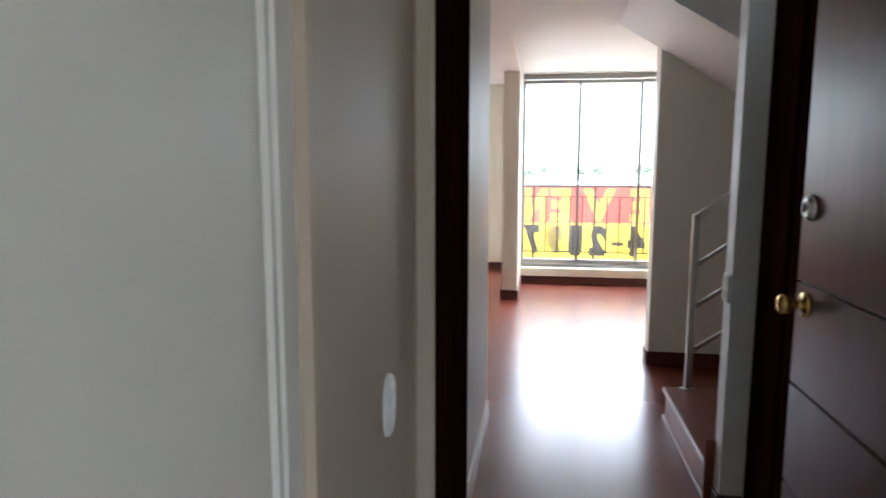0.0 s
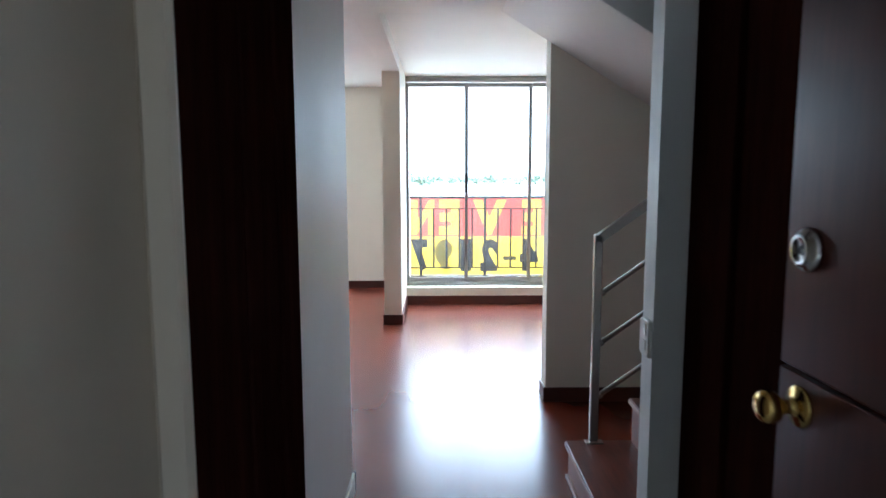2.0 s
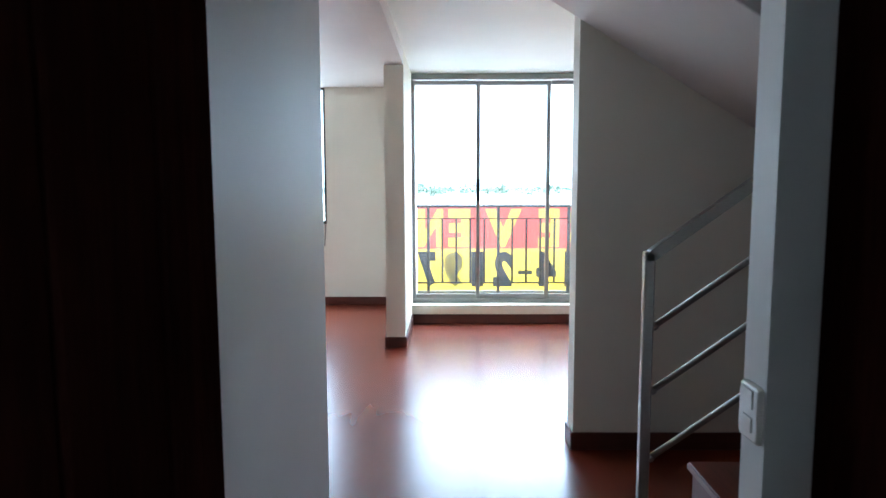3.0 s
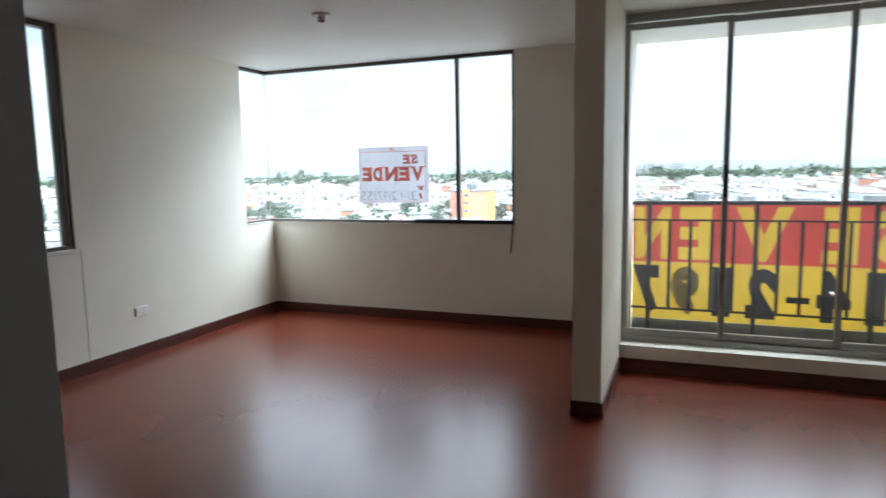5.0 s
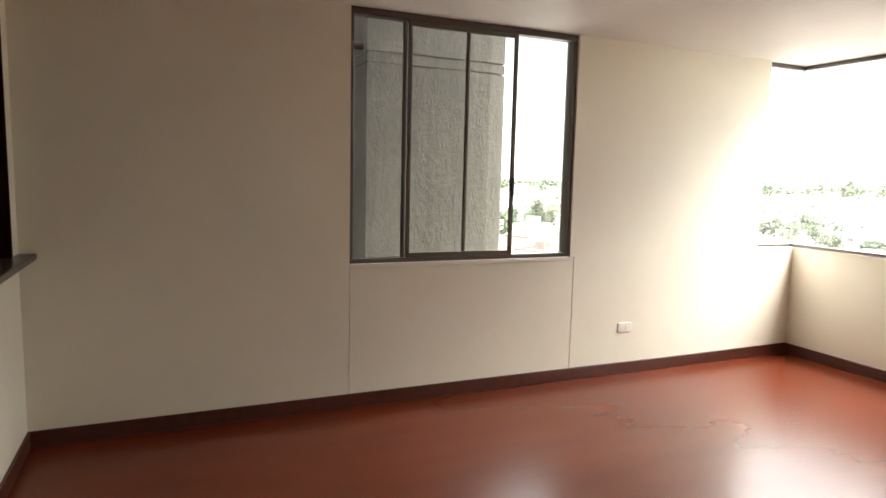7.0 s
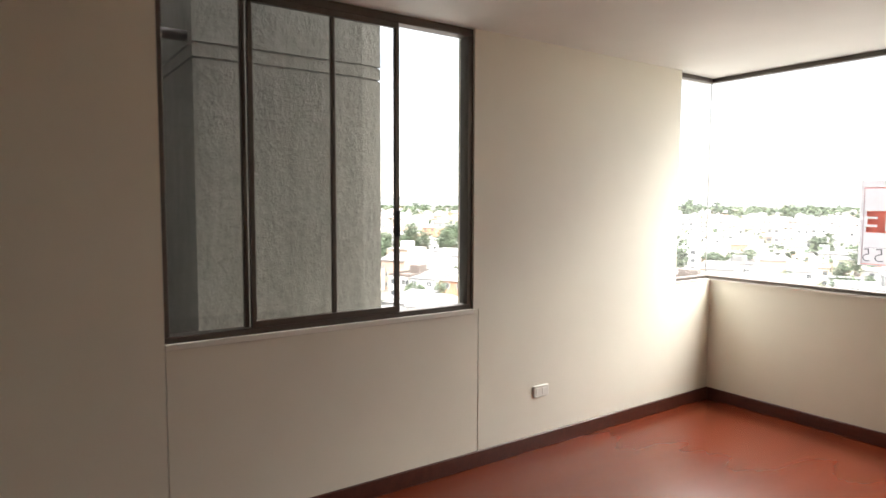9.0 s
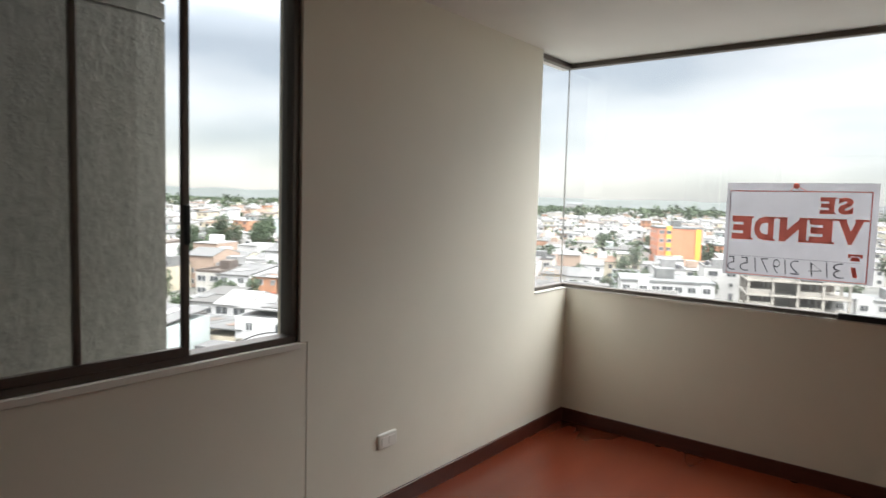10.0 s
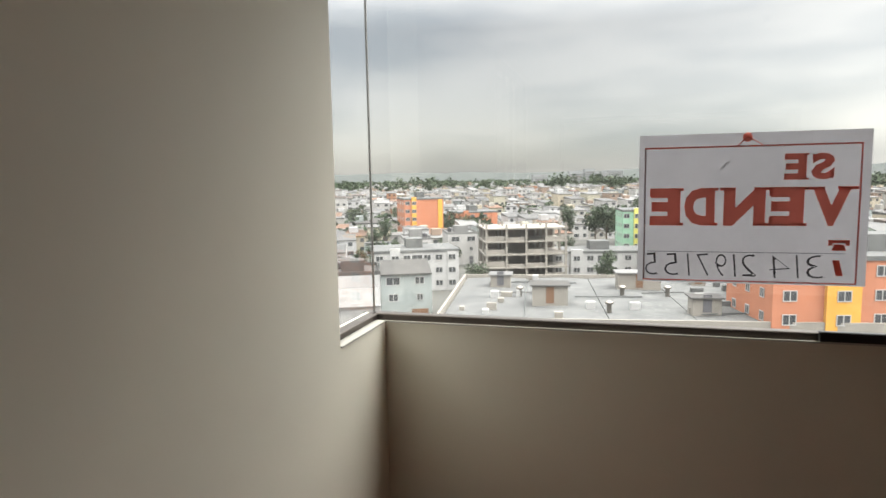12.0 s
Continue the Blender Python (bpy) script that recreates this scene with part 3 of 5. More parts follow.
for z in (0.812, 0.596, 0.366):
    part("bar", tube(bmesh.new(), (1.100, 2.942, z), (XE, 2.942, z + SL * (XE - 1.10)), 0.0105), M_STEEL, rail, smooth=True)
    part("ferrule", tube(bmesh.new(), (1.099, 2.942, z - 0.001), (1.112, 2.942, z + 0.009), 0.0145), M_STEEL, rail)
part("upper_post", boxes((XE - 0.017, XE + 0.017, 2.925, 2.949, 1.303, 1.066 + SL * (XE - 1.083)), bevel=0.004), M_STEEL, rail)

# ---------- serving hatch: a ledge, and an assumed frame round the widened opening ---
hatch = thing("serving_hatch", "dark stone ledge and frame of a serving hatch", "serving hatch", (-1.86, SOUTH, 0.93))
part("ledge", boxes((WEST + 0.002, -0.50, SOUTH - 0.16, SOUTH + 0.075, 0.926, 0.956), bevel=0.004), M_COUNTER, hatch)
part("side_frame", boxes((-3.119, -3.085, SOUTH - 0.14, SOUTH + 0.006, 0.9565, 2.079), bevel=0.003), M_JAMB, hatch)
part("side_frame", boxes((-0.635, -0.601, SOUTH - 0.14, SOUTH + 0.006, 0.9565, 2.079), bevel=0.003), M_JAMB, hatch)
part("top_frame", boxes((-3.084, -0.636, SOUTH - 0.14, SOUTH + 0.006, 2.045, 2.079), bevel=0.003), M_JAMB, hatch)


# ---------- windows ----------
def pane(bm_args, parent):
    p = part("pane", boxes(bm_args), M_GLASS, parent)
    p.visible_shadow = False
    return p


GX = WEST - 0.05                                    # plane of the west glass
win_w = thing("window_1", "dark bronze aluminium sliding window, four lights", "window", (GX, 4.715, SILL_W), kind="structure")
Y0, Y1 = 3.960, 5.470
part("bottom_track", boxes((GX - 0.035, GX + 0.035, Y0, Y1, SILL_W - 0.002, SILL_W + 0.028), bevel=0.003), M_BRONZE, win_w)
part("top_track", boxes((GX - 0.035, GX + 0.035, Y0, Y1, CEIL - 0.040, CEIL - 0.001), bevel=0.003), M_BRONZE, win_w)
part("side_frame", boxes((GX - 0.035, GX + 0.035, Y0, Y0 + 0.022, SILL_W + 0.0285, CEIL - 0.041), bevel=0.002), M_BRONZE, win_w)
part("side_frame", boxes((GX - 0.035, GX + 0.035, Y1 - 0.030, Y1, SILL_W + 0.0285, CEIL - 0.041), bevel=0.002), M_BRONZE, win_w)
part("mullion", boxes((GX - 0.012, GX + 0.012, 4.286, 4.306, SILL_W + 0.029, CEIL - 0.0415), bevel=0.002), M_BRONZE, win_w)
sash = part("sash", boxes((GX + 0.013, GX + 0.034, 4.309, 4.328, SILL_W + 0.029, CEIL - 0.0415), (GX + 0.013, GX + 0.034, 5.008, 5.030, SILL_W + 0.029, CEIL - 0.0415),
                          (GX + 0.013, GX + 0.034, 4.328, 5.008, SILL_W + 0.029, SILL_W + 0.056), (GX + 0.013, GX + 0.034, 4.328, 5.008, CEIL - 0.066, CEIL - 0.0415)), M_BRONZE, win_w)
part("sash_bar", boxes((GX + 0.014, GX + 0.033, 4.680, 4.700, SILL_W + 0.057, CEIL - 0.067), bevel=0.002), M_BRONZE, win_w)
part("latch", boxes((GX + 0.0345, GX + 0.052, 5.007, 5.026, 1.24, 1.37), bevel=0.004), M_BLACK, win_w, "black window latch")
pane((GX - 0.003, GX + 0.001, 3.982, 4.286, SILL_W + 0.028, CEIL - 0.041), win_w)
pane((GX + 0.021, GX + 0.025, 4.328, 4.680, SILL_W + 0.056, CEIL - 0.066), win_w)
pane((GX + 0.021, GX + 0.025, 4.700, 5.008, SILL_W + 0.056, CEIL - 0.066), win_w)
pane((GX - 0.003, GX + 0.001, 5.030, 5.440, SILL_W + 0.028, CEIL - 0.041), win_w)
part("sill", boxes((WEST - 0.0145, WEST + 0.006, Y0 + 0.001, Y1 - 0.001, SILL_W - 0.022, SILL_W + 0.003), bevel=0.002), M_TRIM_WHITE, win_w, "white painted sill edge")

GY = NORTH + 0.035                                  # plane of the north glass
win_c = thing("window_2", "bronze aluminium corner window reaching the ceiling", "window", (-2.1, GY, SILL), kind="structure")
X0, X1 = WEST - 0.058, -0.855
part("bottom_track", boxes((X0 - 0.02, X1, GY - 0.022, GY + 0.022, SILL - 0.002, SILL + 0.026), bevel=0.003), M_BRONZE, win_c)
part("top_track", boxes((X0 - 0.02, X1, GY - 0.022, GY + 0.022, CEIL - 0.030, CEIL - 0.001), bevel=0.003), M_BRONZE, win_c)
part("bottom_track", boxes((X0 - 0.022, X0 + 0.022, 7.211, GY - 0.0225, SILL - 0.002, SILL + 0.026), bevel=0.003), M_BRONZE, win_c)
part("top_track", boxes((X0 - 0.022, X0 + 0.022, 7.211, GY - 0.0225, CEIL - 0.030, CEIL - 0.001), bevel=0.003), M_BRONZE, win_c)
part("side_frame", boxes((X1 - 0.024, X1, GY - 0.022, GY + 0.022, SILL + 0.0265, CEIL - 0.0305), bevel=0.002), M_BRONZE, win_c)
part("mullion", boxes((-1.372, -1.340, GY - 0.022, GY + 0.022, SILL + 0.0265, CEIL - 0.0305), bevel=0.002), M_BRONZE, win_c)
part("sliding_rail", boxes((-1.76, X1 - 0.001, GY - 0.046, GY - 0.0225, SILL + 0.001, SILL + 0.036), bevel=0.003), M_BLACK, win_c, "black sliding rail on the sill")
part("latch", boxes((X1 - 0.022, X1 - 0.006, GY - 0.040, GY - 0.0225, 1.18, 1.33), bevel=0.004), M_BLACK, win_c, "black window latch")
part("corner_joint", boxes((X0 - 0.004, X0 + 0.003, GY - 0.004, GY + 0.003, SILL + 0.0265, CEIL - 0.0305)), M_ALU, win_c, "sealed glass corner joint")
pane((X0 + 0.003, -1.372, GY - 0.002, GY + 0.002, SILL + 0.026, CEIL - 0.030), win_c)
pane((-1.340, X1 - 0.024, GY - 0.002, GY + 0.002, SILL + 0.026, CEIL - 0.030), win_c)
pane((X0 - 0.002, X0 + 0.002, 7.212, GY - 0.004, SILL + 0.026, CEIL - 0.030), win_c)
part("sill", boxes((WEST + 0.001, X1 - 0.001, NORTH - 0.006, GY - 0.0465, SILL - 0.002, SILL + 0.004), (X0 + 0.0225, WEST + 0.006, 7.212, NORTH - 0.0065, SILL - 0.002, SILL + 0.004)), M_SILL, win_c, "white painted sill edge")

win_b = thing("window_3", "grey aluminium full-height balcony sliding window", "window", (1.07, BALC + 0.07, 0), kind="structure")
BY = BALC + 0.035
KERB = 6.685
XB0, XB1 = 0.096, 2.049
part("plinth_wall", boxes((0.096, 2.049, KERB, BALC + 0.14, 0.0, 0.168)), M_WALL, win_b, "low white painted kerb below the window")
part("bottom_track", boxes((XB0, XB1, BY - 0.03, BY + 0.05, 0.1685, 0.205), bevel=0.003), M_ALU, win_b)
part("top_track", boxes((XB0, XB1, BY - 0.03, BY + 0.05, 2.236, CEIL - 0.001), bevel=0.003), M_ALU, win_b)
part("side_frame", boxes((XB0, XB0 + 0.030, BY - 0.03, BY + 0.05, 0.2055, 2.2285), bevel=0.002), M_ALU, win_b)
part("side_frame", boxes((XB1 - 0.030, XB1, BY - 0.03, BY + 0.05, 0.2055, 2.2285), bevel=0.002), M_ALU, win_b)
for x, w, d in ((0.710, 0.036, -0.012), (1.362, 0.036, 0.012)):
    part("mullion", boxes((x - w / 2, x + w / 2, BY + d - 0.016, BY + d + 0.016, 0.206, 2.228), bevel=0.003), M_ALU, win_b)
for a, b, d in ((0.127, 0.691, -0.012), (0.729, 1.343, 0.012), (1.381, 2.018, -0.012)):
    part("sash_rail", boxes((a, b, BY + d - 0.014, BY + d + 0.014, 0.206, 0.252), bevel=0.002), M_ALU, win_b)
    part("sash_rail", boxes((a, b, BY + d - 0.014, BY + d + 0.014, 2.189, 2.228), bevel=0.002), M_ALU, win_b)
    pane((a, b, BY + d - 0.002, BY + d + 0.002, 0.252, 2.189), win_b)
part("latch", boxes((0.698, 0.722, BY - 0.044, BY - 0.0285, 1.13, 1.33), bevel=0.004), M_BLACK, win_b, "black window latch")

# ---------- balcony ----------
structure("balcony_slab", boxes((-0.055, 2.19, 6.951, 7.80, -0.12, 0.03)), M_CONC_FLOOR, "dark weathered balcony floor slab", "balcony floor")
structure("balcony_soffit", boxes((-0.2, 2.3, 7.80, 7.95, 2.30, 2.45)), M_WALL, "cream painted edge of the slab above", "slab edge")
structure("balcony_kerb", boxes((0.096, 2.049, 7.63, 7.74, 0.031, 0.145)), M_CONC_FLOOR, "dark concrete kerb at the balcony edge", "kerb")
fence = thing("balcony_railing", "dark painted iron balcony railing", "railing", (1.07, 7.56, 0.03))
part("top_rail", boxes((0.096, 2.049, 7.538, 7.582, 1.040, 1.070), bevel=0.003), M_IRON, fence)
part("middle_rail", boxes((0.096, 2.049, 7.552, 7.568, 0.918, 0.932)), M_IRON, fence)
part("bottom_rail", boxes((0.096, 2.049, 7.552, 7.568, 0.236, 0.252)), M_IRON, fence)
for i in range(13):
    x = 0.222 + 0.1475 * i
    if i % 5 == 0:
        part("post", boxes((x - 0.016, x + 0.016, 7.547, 7.573, 0.03, 1.0395), bevel=0.002), M_IRON, fence)
    else:
        part("bar", boxes((x - 0.0115, x + 0.0115, 7.5525, 7.5675, 0.2525, 0.9175), bevel=0.002), M_IRON, fence)

banner = thing("sale_banner", "red and yellow sale banner tied outside the balcony railing", "banner", (1.07, 7.60, 0.153))


def mirrored(x, y, z):
    """A text plane read from the north side: seen from the room it is mirrored."""
    return Matrix.Translation((x, y, z)) @ Matrix(((-1, 0, 0, 0), (0, 0, -1, 0), (0, 1, 0, 0), (0, 0, 0, 1)))


def printed(name, letters, height, z, cloth_mat, ink, z0, z1, label, bold):
    """One half of the banner, with its letters set into the cloth."""
    made = [lettering("letter", ch, height, ink, banner, mirrored(x, 7.602, z), bold=bold, fit=(w, height), thick=0.0016) for ch, x, w in letters]
    cut = bmesh.new()
    for ob in made:
        cut.from_mesh(ob.data)
    bmesh.ops.transform(cut, matrix=Matrix.Translation((0, 7.602, 0)) @ Matrix.Diagonal((1, 6, 1, 1)) @ Matrix.Translation((0, -7.602, 0)), verts=cut.verts)
    bmesh.ops.recalc_face_normals(cut, faces=cut.faces)
    cutter = part("cutter", cut, ink)
    field = part(name, boxes((0.10, 2.045, 7.6012, 7.6028, z0, z1)), cloth_mat)
    mod = field.modifiers.new("cut", "BOOLEAN")
    mod.operation, mod.solver, mod.object = "DIFFERENCE", "EXACT", cutter
    bpy.context.view_layer.update()
    me = bpy.data.meshes.new_from_object(field.evaluated_get(bpy.context.evaluated_depsgraph_get()))
    field.modifiers.clear()
    field.data = me
    me.name = name
    bpy.data.objects.remove(cutter)
    field.parent = banner
    field.matrix_parent_inverse = banner.matrix_world.inverted()
    field["label"] = label


printed("red_field", (("N", 0.245, 0.26), ("E", 0.548, 0.23), ("V", 1.015, 0.38), ("E", 1.495, 0.22), ("S", 1.84, 0.27)), 0.40, 0.822, M_CLOTH_RED, M_CLOTH_YEL, 0.6005, 1.039, "red upper half of the banner", 0.02)
printed("yellow_field", (("7", 0.20, 0.195), ("9", 0.487, 0.20), ("1", 0.742, 0.125), ("2", 1.008, 0.20), ("4", 1.475, 0.215), ("1", 1.728, 0.12), ("3", 1.935, 0.19)), 0.375, 0.384, M_CLOTH_YEL, M_CLOTH_BLK, 0.153, 0.600, "yellow lower half of the banner", 0.024)
part("dash", boxes((1.175, 1.325, 7.5995, 7.6007, 0.325, 0.370)), M_CLOTH_BLK, banner, "black printed dash")

# ---------- sale sign on the glass ----------
SX, SZ, SY = -1.976, 1.297, GY - 0.0065
sign = thing("sale_sign", "white paper sale sign with red lettering taped to the window glass", "sign", (SX, SY, 1.047))
SW, SH = 0.347, 0.249
bm = bmesh.new()
nx, nz = 24, 16
g = [[bm.verts.new((SX - SW + 2 * SW * i / nx, SY + 0.0006 * math.sin(i * 0.7) * math.cos(j * 0.5), SZ - SH + 2 * SH * j / nz)) for j in range(nz + 1)] for i in range(nx + 1)]
for i in range(nx):
    for j in range(nz):
        bm.faces.new((g[i][j], g[i + 1][j], g[i + 1][j + 1], g[i][j + 1]))
bmesh.ops.solidify(bm, geom=bm.faces[:], thickness=0.0006)
part("paper", bm, M_PAPER, sign)
SF = SY - 0.0035
fx0, fx1, fz0, fz1 = SX - 0.329, SX + 0.321, SZ - 0.243, SZ + 0.208
for r in ((fx0, fx1, fz1 - 0.005, fz1), (fx0, fx1, fz0, fz0 + 0.004), (fx0, fx0 + 0.005, fz0 + 0.004, fz1 - 0.005), (fx1 - 0.005, fx1, fz0 + 0.004, fz1 - 0.005)):
    part("border_line", boxes((r[0], r[1], SF - 0.0004, SF, r[2], r[3])), M_RED_INK if r[2] > SZ or r[1] > SX + 0.3 else M_FADED, sign)
bm = bmesh.new()
bmesh.ops.create_circle(bm, cap_ends=True, segments=24, radius=0.015, matrix=Matrix.Translation((SX - 0.011, SF - 0.0004, SZ + 0.234)) @ pose(0, 0, 0, 90))
part("nail_mark", bm, M_RED_INK, sign)
for dx in (-0.030, 0.050):
    bm = bmesh.new()
    tube(bm, (SX - 0.011, SF - 0.0002, SZ + 0.236), (SX - 0.011 + dx, SF - 0.0002, fz1 - 0.002), 0.0018, 6)
    part("string_mark", bm, M_RED_INK, sign)


def serifs(ch, cx, cz, w, h):
    """The slab ends of a serif capital, mirrored like the lettering itself."""
    t, o = h * 0.075, w * 0.10
    rows = {"E": ((-0.5, -0.30, 0.5, -1), (-0.5, -0.30, -0.5, 1), (0.42, 0.52, 0.5, -3), (0.42, 0.52, -0.5, 3), (0.30, 0.38, 0.12, -3)),
            "N": ((-0.5, -0.22, 0.5, -1), (-0.5, -0.22, -0.5, 1), (0.22, 0.5, 0.5, -1)),
            "V": ((-0.56, -0.14, 0.5, -1), (0.18, 0.56, 0.5, -1)),
            "D": ((-0.5, -0.30, 0.5, -1), (-0.5, -0.30, -0.5, 1)),
            "S": ((0.36, 0.46, 0.46, -3), (-0.46, -0.36, -0.46, 3))}[ch]
    for a, b, z, k in rows:
        x0, x1 = cx - b * w - (0 if a > 0 and ch == "E" else 0), cx - a * w + (o if a < 0 and ch != "S" else 0)
        if ch in "NV" and a > 0:
            x0 -= o
        z0, z1 = sorted((cz + z * h, cz + z * h + k * t))
        part("letter_serif", boxes((x0, x1, SF - 0.0009, SF - 0.00055, z0, z1)), M_RED_INK, sign)


for ch, x, w in (("S", 0.211, 0.066), ("E", 0.133, 0.063)):
    serifs(ch, SX + x, SZ + 0.136, w, 0.084)
    lettering("headline", ch, 0.1, M_RED_INK, sign, mirrored(SX + x, SF - 0.0005, SZ + 0.136), bold=0.005, fit=(w, 0.084))
for ch, x, w in (("V", 0.240, 0.112), ("E", 0.112, 0.100), ("N", -0.014, 0.126), ("D", -0.152, 0.096), ("E", -0.260, 0.096)):
    serifs(ch, SX + x, SZ + 0.008, w, 0.126)
    lettering("headline", ch, 0.1, M_RED_INK, sign, mirrored(SX + x, SF - 0.0005, SZ + 0.008), bold=0.006, fit=(w, 0.126))
bm = bmesh.new()
prism(bm, [(SX + 0.246, SZ - 0.134), (SX + 0.288, SZ - 0.134), (SX + 0.281, SZ - 0.114), (SX + 0.253, SZ - 0.114)], "y", SF - 0.0004, SF)
box(bm, SX + 0.236, SX + 0.297, SF - 0.0004, SF, SZ - 0.110, SZ - 0.100)
box(bm, SX + 0.236, SX + 0.248, SF - 0.0004, SF, SZ - 0.118, SZ - 0.1102)
box(bm, SX + 0.285, SX + 0.297, SF - 0.0004, SF, SZ - 0.118, SZ - 0.1102)
part("telephone_mark", bm, M_RED_INK, sign)
bm = bmesh.new()
prism(bm, [(SX + 0.262, SZ - 0.216), (SX + 0.282, SZ - 0.216), (SX + 0.270, SZ - 0.165), (SX + 0.250, SZ - 0.165)], "y", SF - 0.0004, SF)
part("handset_mark", bm, M_RED_INK, sign)
part("ruled_line", boxes((SX - 0.316, SX + 0.288, SF - 0.0004, SF, SZ - 0.1445, SZ - 0.1430)), M_PEN, sign)
for ch, x, w in (("3", 0.203, 0.055), ("1", 0.150, 0.005), ("4", 0.098, 0.060), ("2", 0.006, 0.042), ("1", -0.038, 0.005), ("9", -0.080, 0.036), ("7", -0.136, 0.036), ("1", -0.182, 0.005), ("5", -0.236, 0.050), ("5", -0.302, 0.044)):
    lettering("handwritten_digit", ch, 0.1, M_PEN, sign, mirrored(SX + x, SF - 0.0005, SZ - 0.188) @ pose(0, 0, 0, 0, 0, -5), bold=-0.003 if ch == "4" else -0.007, fit=(w, 0.076))

# ---------- small things of the room ----------
lamp = thing("ceiling_lampholder", "bare white porcelain lampholder on the ceiling", "lampholder", (-1.635, 5.98, CEIL))
flip = Matrix.Translation((-1.635, 5.98, CEIL)) @ pose(0, 0, 0, 180)
part("rose", lathe(bmesh.new(), [(0.0, 0.0), (0.056, 0.0), (0.058, 0.006), (0.050, 0.014), (0.034, 0.018), (0.0, 0.018)], flip), M_PORCELAIN, lamp)
part("socket", lathe(bmesh.new(), [(0.026, 0.017), (0.025, 0.040), (0.020, 0.046), (0.018, 0.030), (0.0, 0.028)], flip), M_CHROME, lamp, "grey metal lamp socket")

rod = thing("window_rod", "thin dark rod hanging below the window corner", "rod", (-0.868, NORTH - 0.01, 0.63))
bm = bmesh.new()
tube(bm, (-0.862, NORTH - 0.012, 0.905), (-0.884, NORTH - 0.010, 0.632), 0.005, 10)
part("shaft", bm, M_BRONZE, rod)
cable = bpy.data.curves.new("thin_cable", "CURVE")
cable.dimensions = "3D"
sp = cable.splines.new("BEZIER")
sp.bezier_points.add(3)
for p, co in zip(sp.bezier_points, ((-1.27, NORTH + 0.02, 0.905), (-1.12, NORTH - 0.004, 0.868), (-0.98, NORTH - 0.004, 0.862), (-0.86, NORTH - 0.004, 0.902))):
    p.co = co
    p.handle_left_type = p.handle_right_type = "AUTO"
cable.bevel_depth = 0.0022
cable.materials.append(M_PLASTIC)
tagged(new("thin_cable", cable), "thin white cable drooping over the window sill", "cable")

# ---------- concrete shaft outside the west window ----------
# unseen mass over the flat, its height set to cut sky light on the concrete
structure("shade_block_upper", boxes((-3.396, -0.20, 2.2, 7.75, 2.47, 4.9), (-0.199, 2.3, 4.05, 7.75, 2.47, 4.9), (-0.199, 3.6, 1.9, 4.049, 4.85, 5.0), (2.301, 3.6, 4.05, 7.75, 2.47, 4.9)), M_CONC, "unseen concrete block above the flat that shades the wall outside", "facade")
shaft = thing("concrete_wall", "rough grey concrete wall outside the window", "concrete wall", (-4.4, 4.3, 0), kind="structure")
OUT = [(-3.92, 4.25), (-3.914, 5.17), (-3.935, 5.30), (-5.2, 5.30), (-5.2, 4.25)]
IN = [(-3.932, 4.262), (-3.926, 5.168), (-3.946, 5.288), (-5.19, 5.288), (-5.19, 4.262)]
# added wing: closes the gap to the south so the shaft's side stays dark
structure("shade_wing", boxes((-5.4, -3.40, 2.2, 3.80, GROUND, 4.9), (-5.4, -5.2, 3.80, 5.28, GROUND, 4.9)), M_CONC, "added concrete wing that keeps light out of the slot beside the window", "facade")
for name, outline, a, b in (("face", OUT, GROUND, 2.104), ("groove", IN, 2.104, 2.116), ("band", OUT, 2.116, 2.176), ("groove", IN, 2.176, 2.188), ("upper_face", OUT, 2.188, 8.0)):
    bm = bmesh.new()
    prism(bm, outline, "z", a, b)
    part(name, bm, M_CONC, shaft)
bm = bmesh.new()
tube(bm, (-4.03, 4.09, 2.23), (-4.03, 4.255, 2.23), 0.028)
part("drain_pipe", bm, M_IRON, shaft, "short dark drain pipe")

wire = bpy.data.curves.new("loose_wire", "CURVE")
wire.dimensions = "3D"
sp = wire.splines.new("BEZIER")
sp.bezier_points.add(3)
for p, co in zip(sp.bezier_points, ((GX - 0.05, 5.435, SILL_W + 0.03), (GX - 0.07, 5.40, SILL_W + 0.03), (GX - 0.06, 5.30, SILL_W + 0.022), (GX - 0.05, 5.22, SILL_W + 0.004))):
    p.co = co
    p.handle_left_type = p.handle_right_type = "AUTO"
wire.bevel_depth = 0.0025
wire.materials.append(M_BLACK)
tagged(new("loose_wire", wire), "loose black wire lying outside the window sill", "wire")

# ---------- the city outside ----------
rng = random.Random(7)
M_EARTH = varied("far_ground", [(0.0, (0.085, 0.085, 0.078))], scale=0.05, grain=0.4)
HOUSE_TONES = [(0.0, (0.36, 0.355, 0.345)), (0.24, (0.31, 0.30, 0.275)), (0.40, (0.35, 0.31, 0.24)), (0.50, (0.25, 0.185, 0.145)), (0.57, (0.36, 0.34, 0.27)),
               (0.63, (0.27, 0.30, 0.295)), (0.70, (0.40, 0.40, 0.40)), (0.95, (0.30, 0.15, 0.09))]
ROOF_TONES = [(0.0, (0.085, 0.085, 0.085)), (0.30, (0.12, 0.12, 0.119)), (0.52, (0.062, 0.060, 0.058)), (0.70, (0.17, 0.17, 0.168)), (0.84, (0.13, 0.075, 0.050)), (0.91, (0.075, 0.060, 0.052))]
M_HOUSE = varied("house_render", HOUSE_TONES)
M_ROOF = varied("corrugated_roof", ROOF_TONES, scale=0.8, grain=0.35)
M_FAR_HOUSE = varied("far_house_render", HOUSE_TONES, island=True, scale=0.1)
M_FAR_ROOF = varied("far_roofs", ROOF_TONES, island=True, scale=0.1)
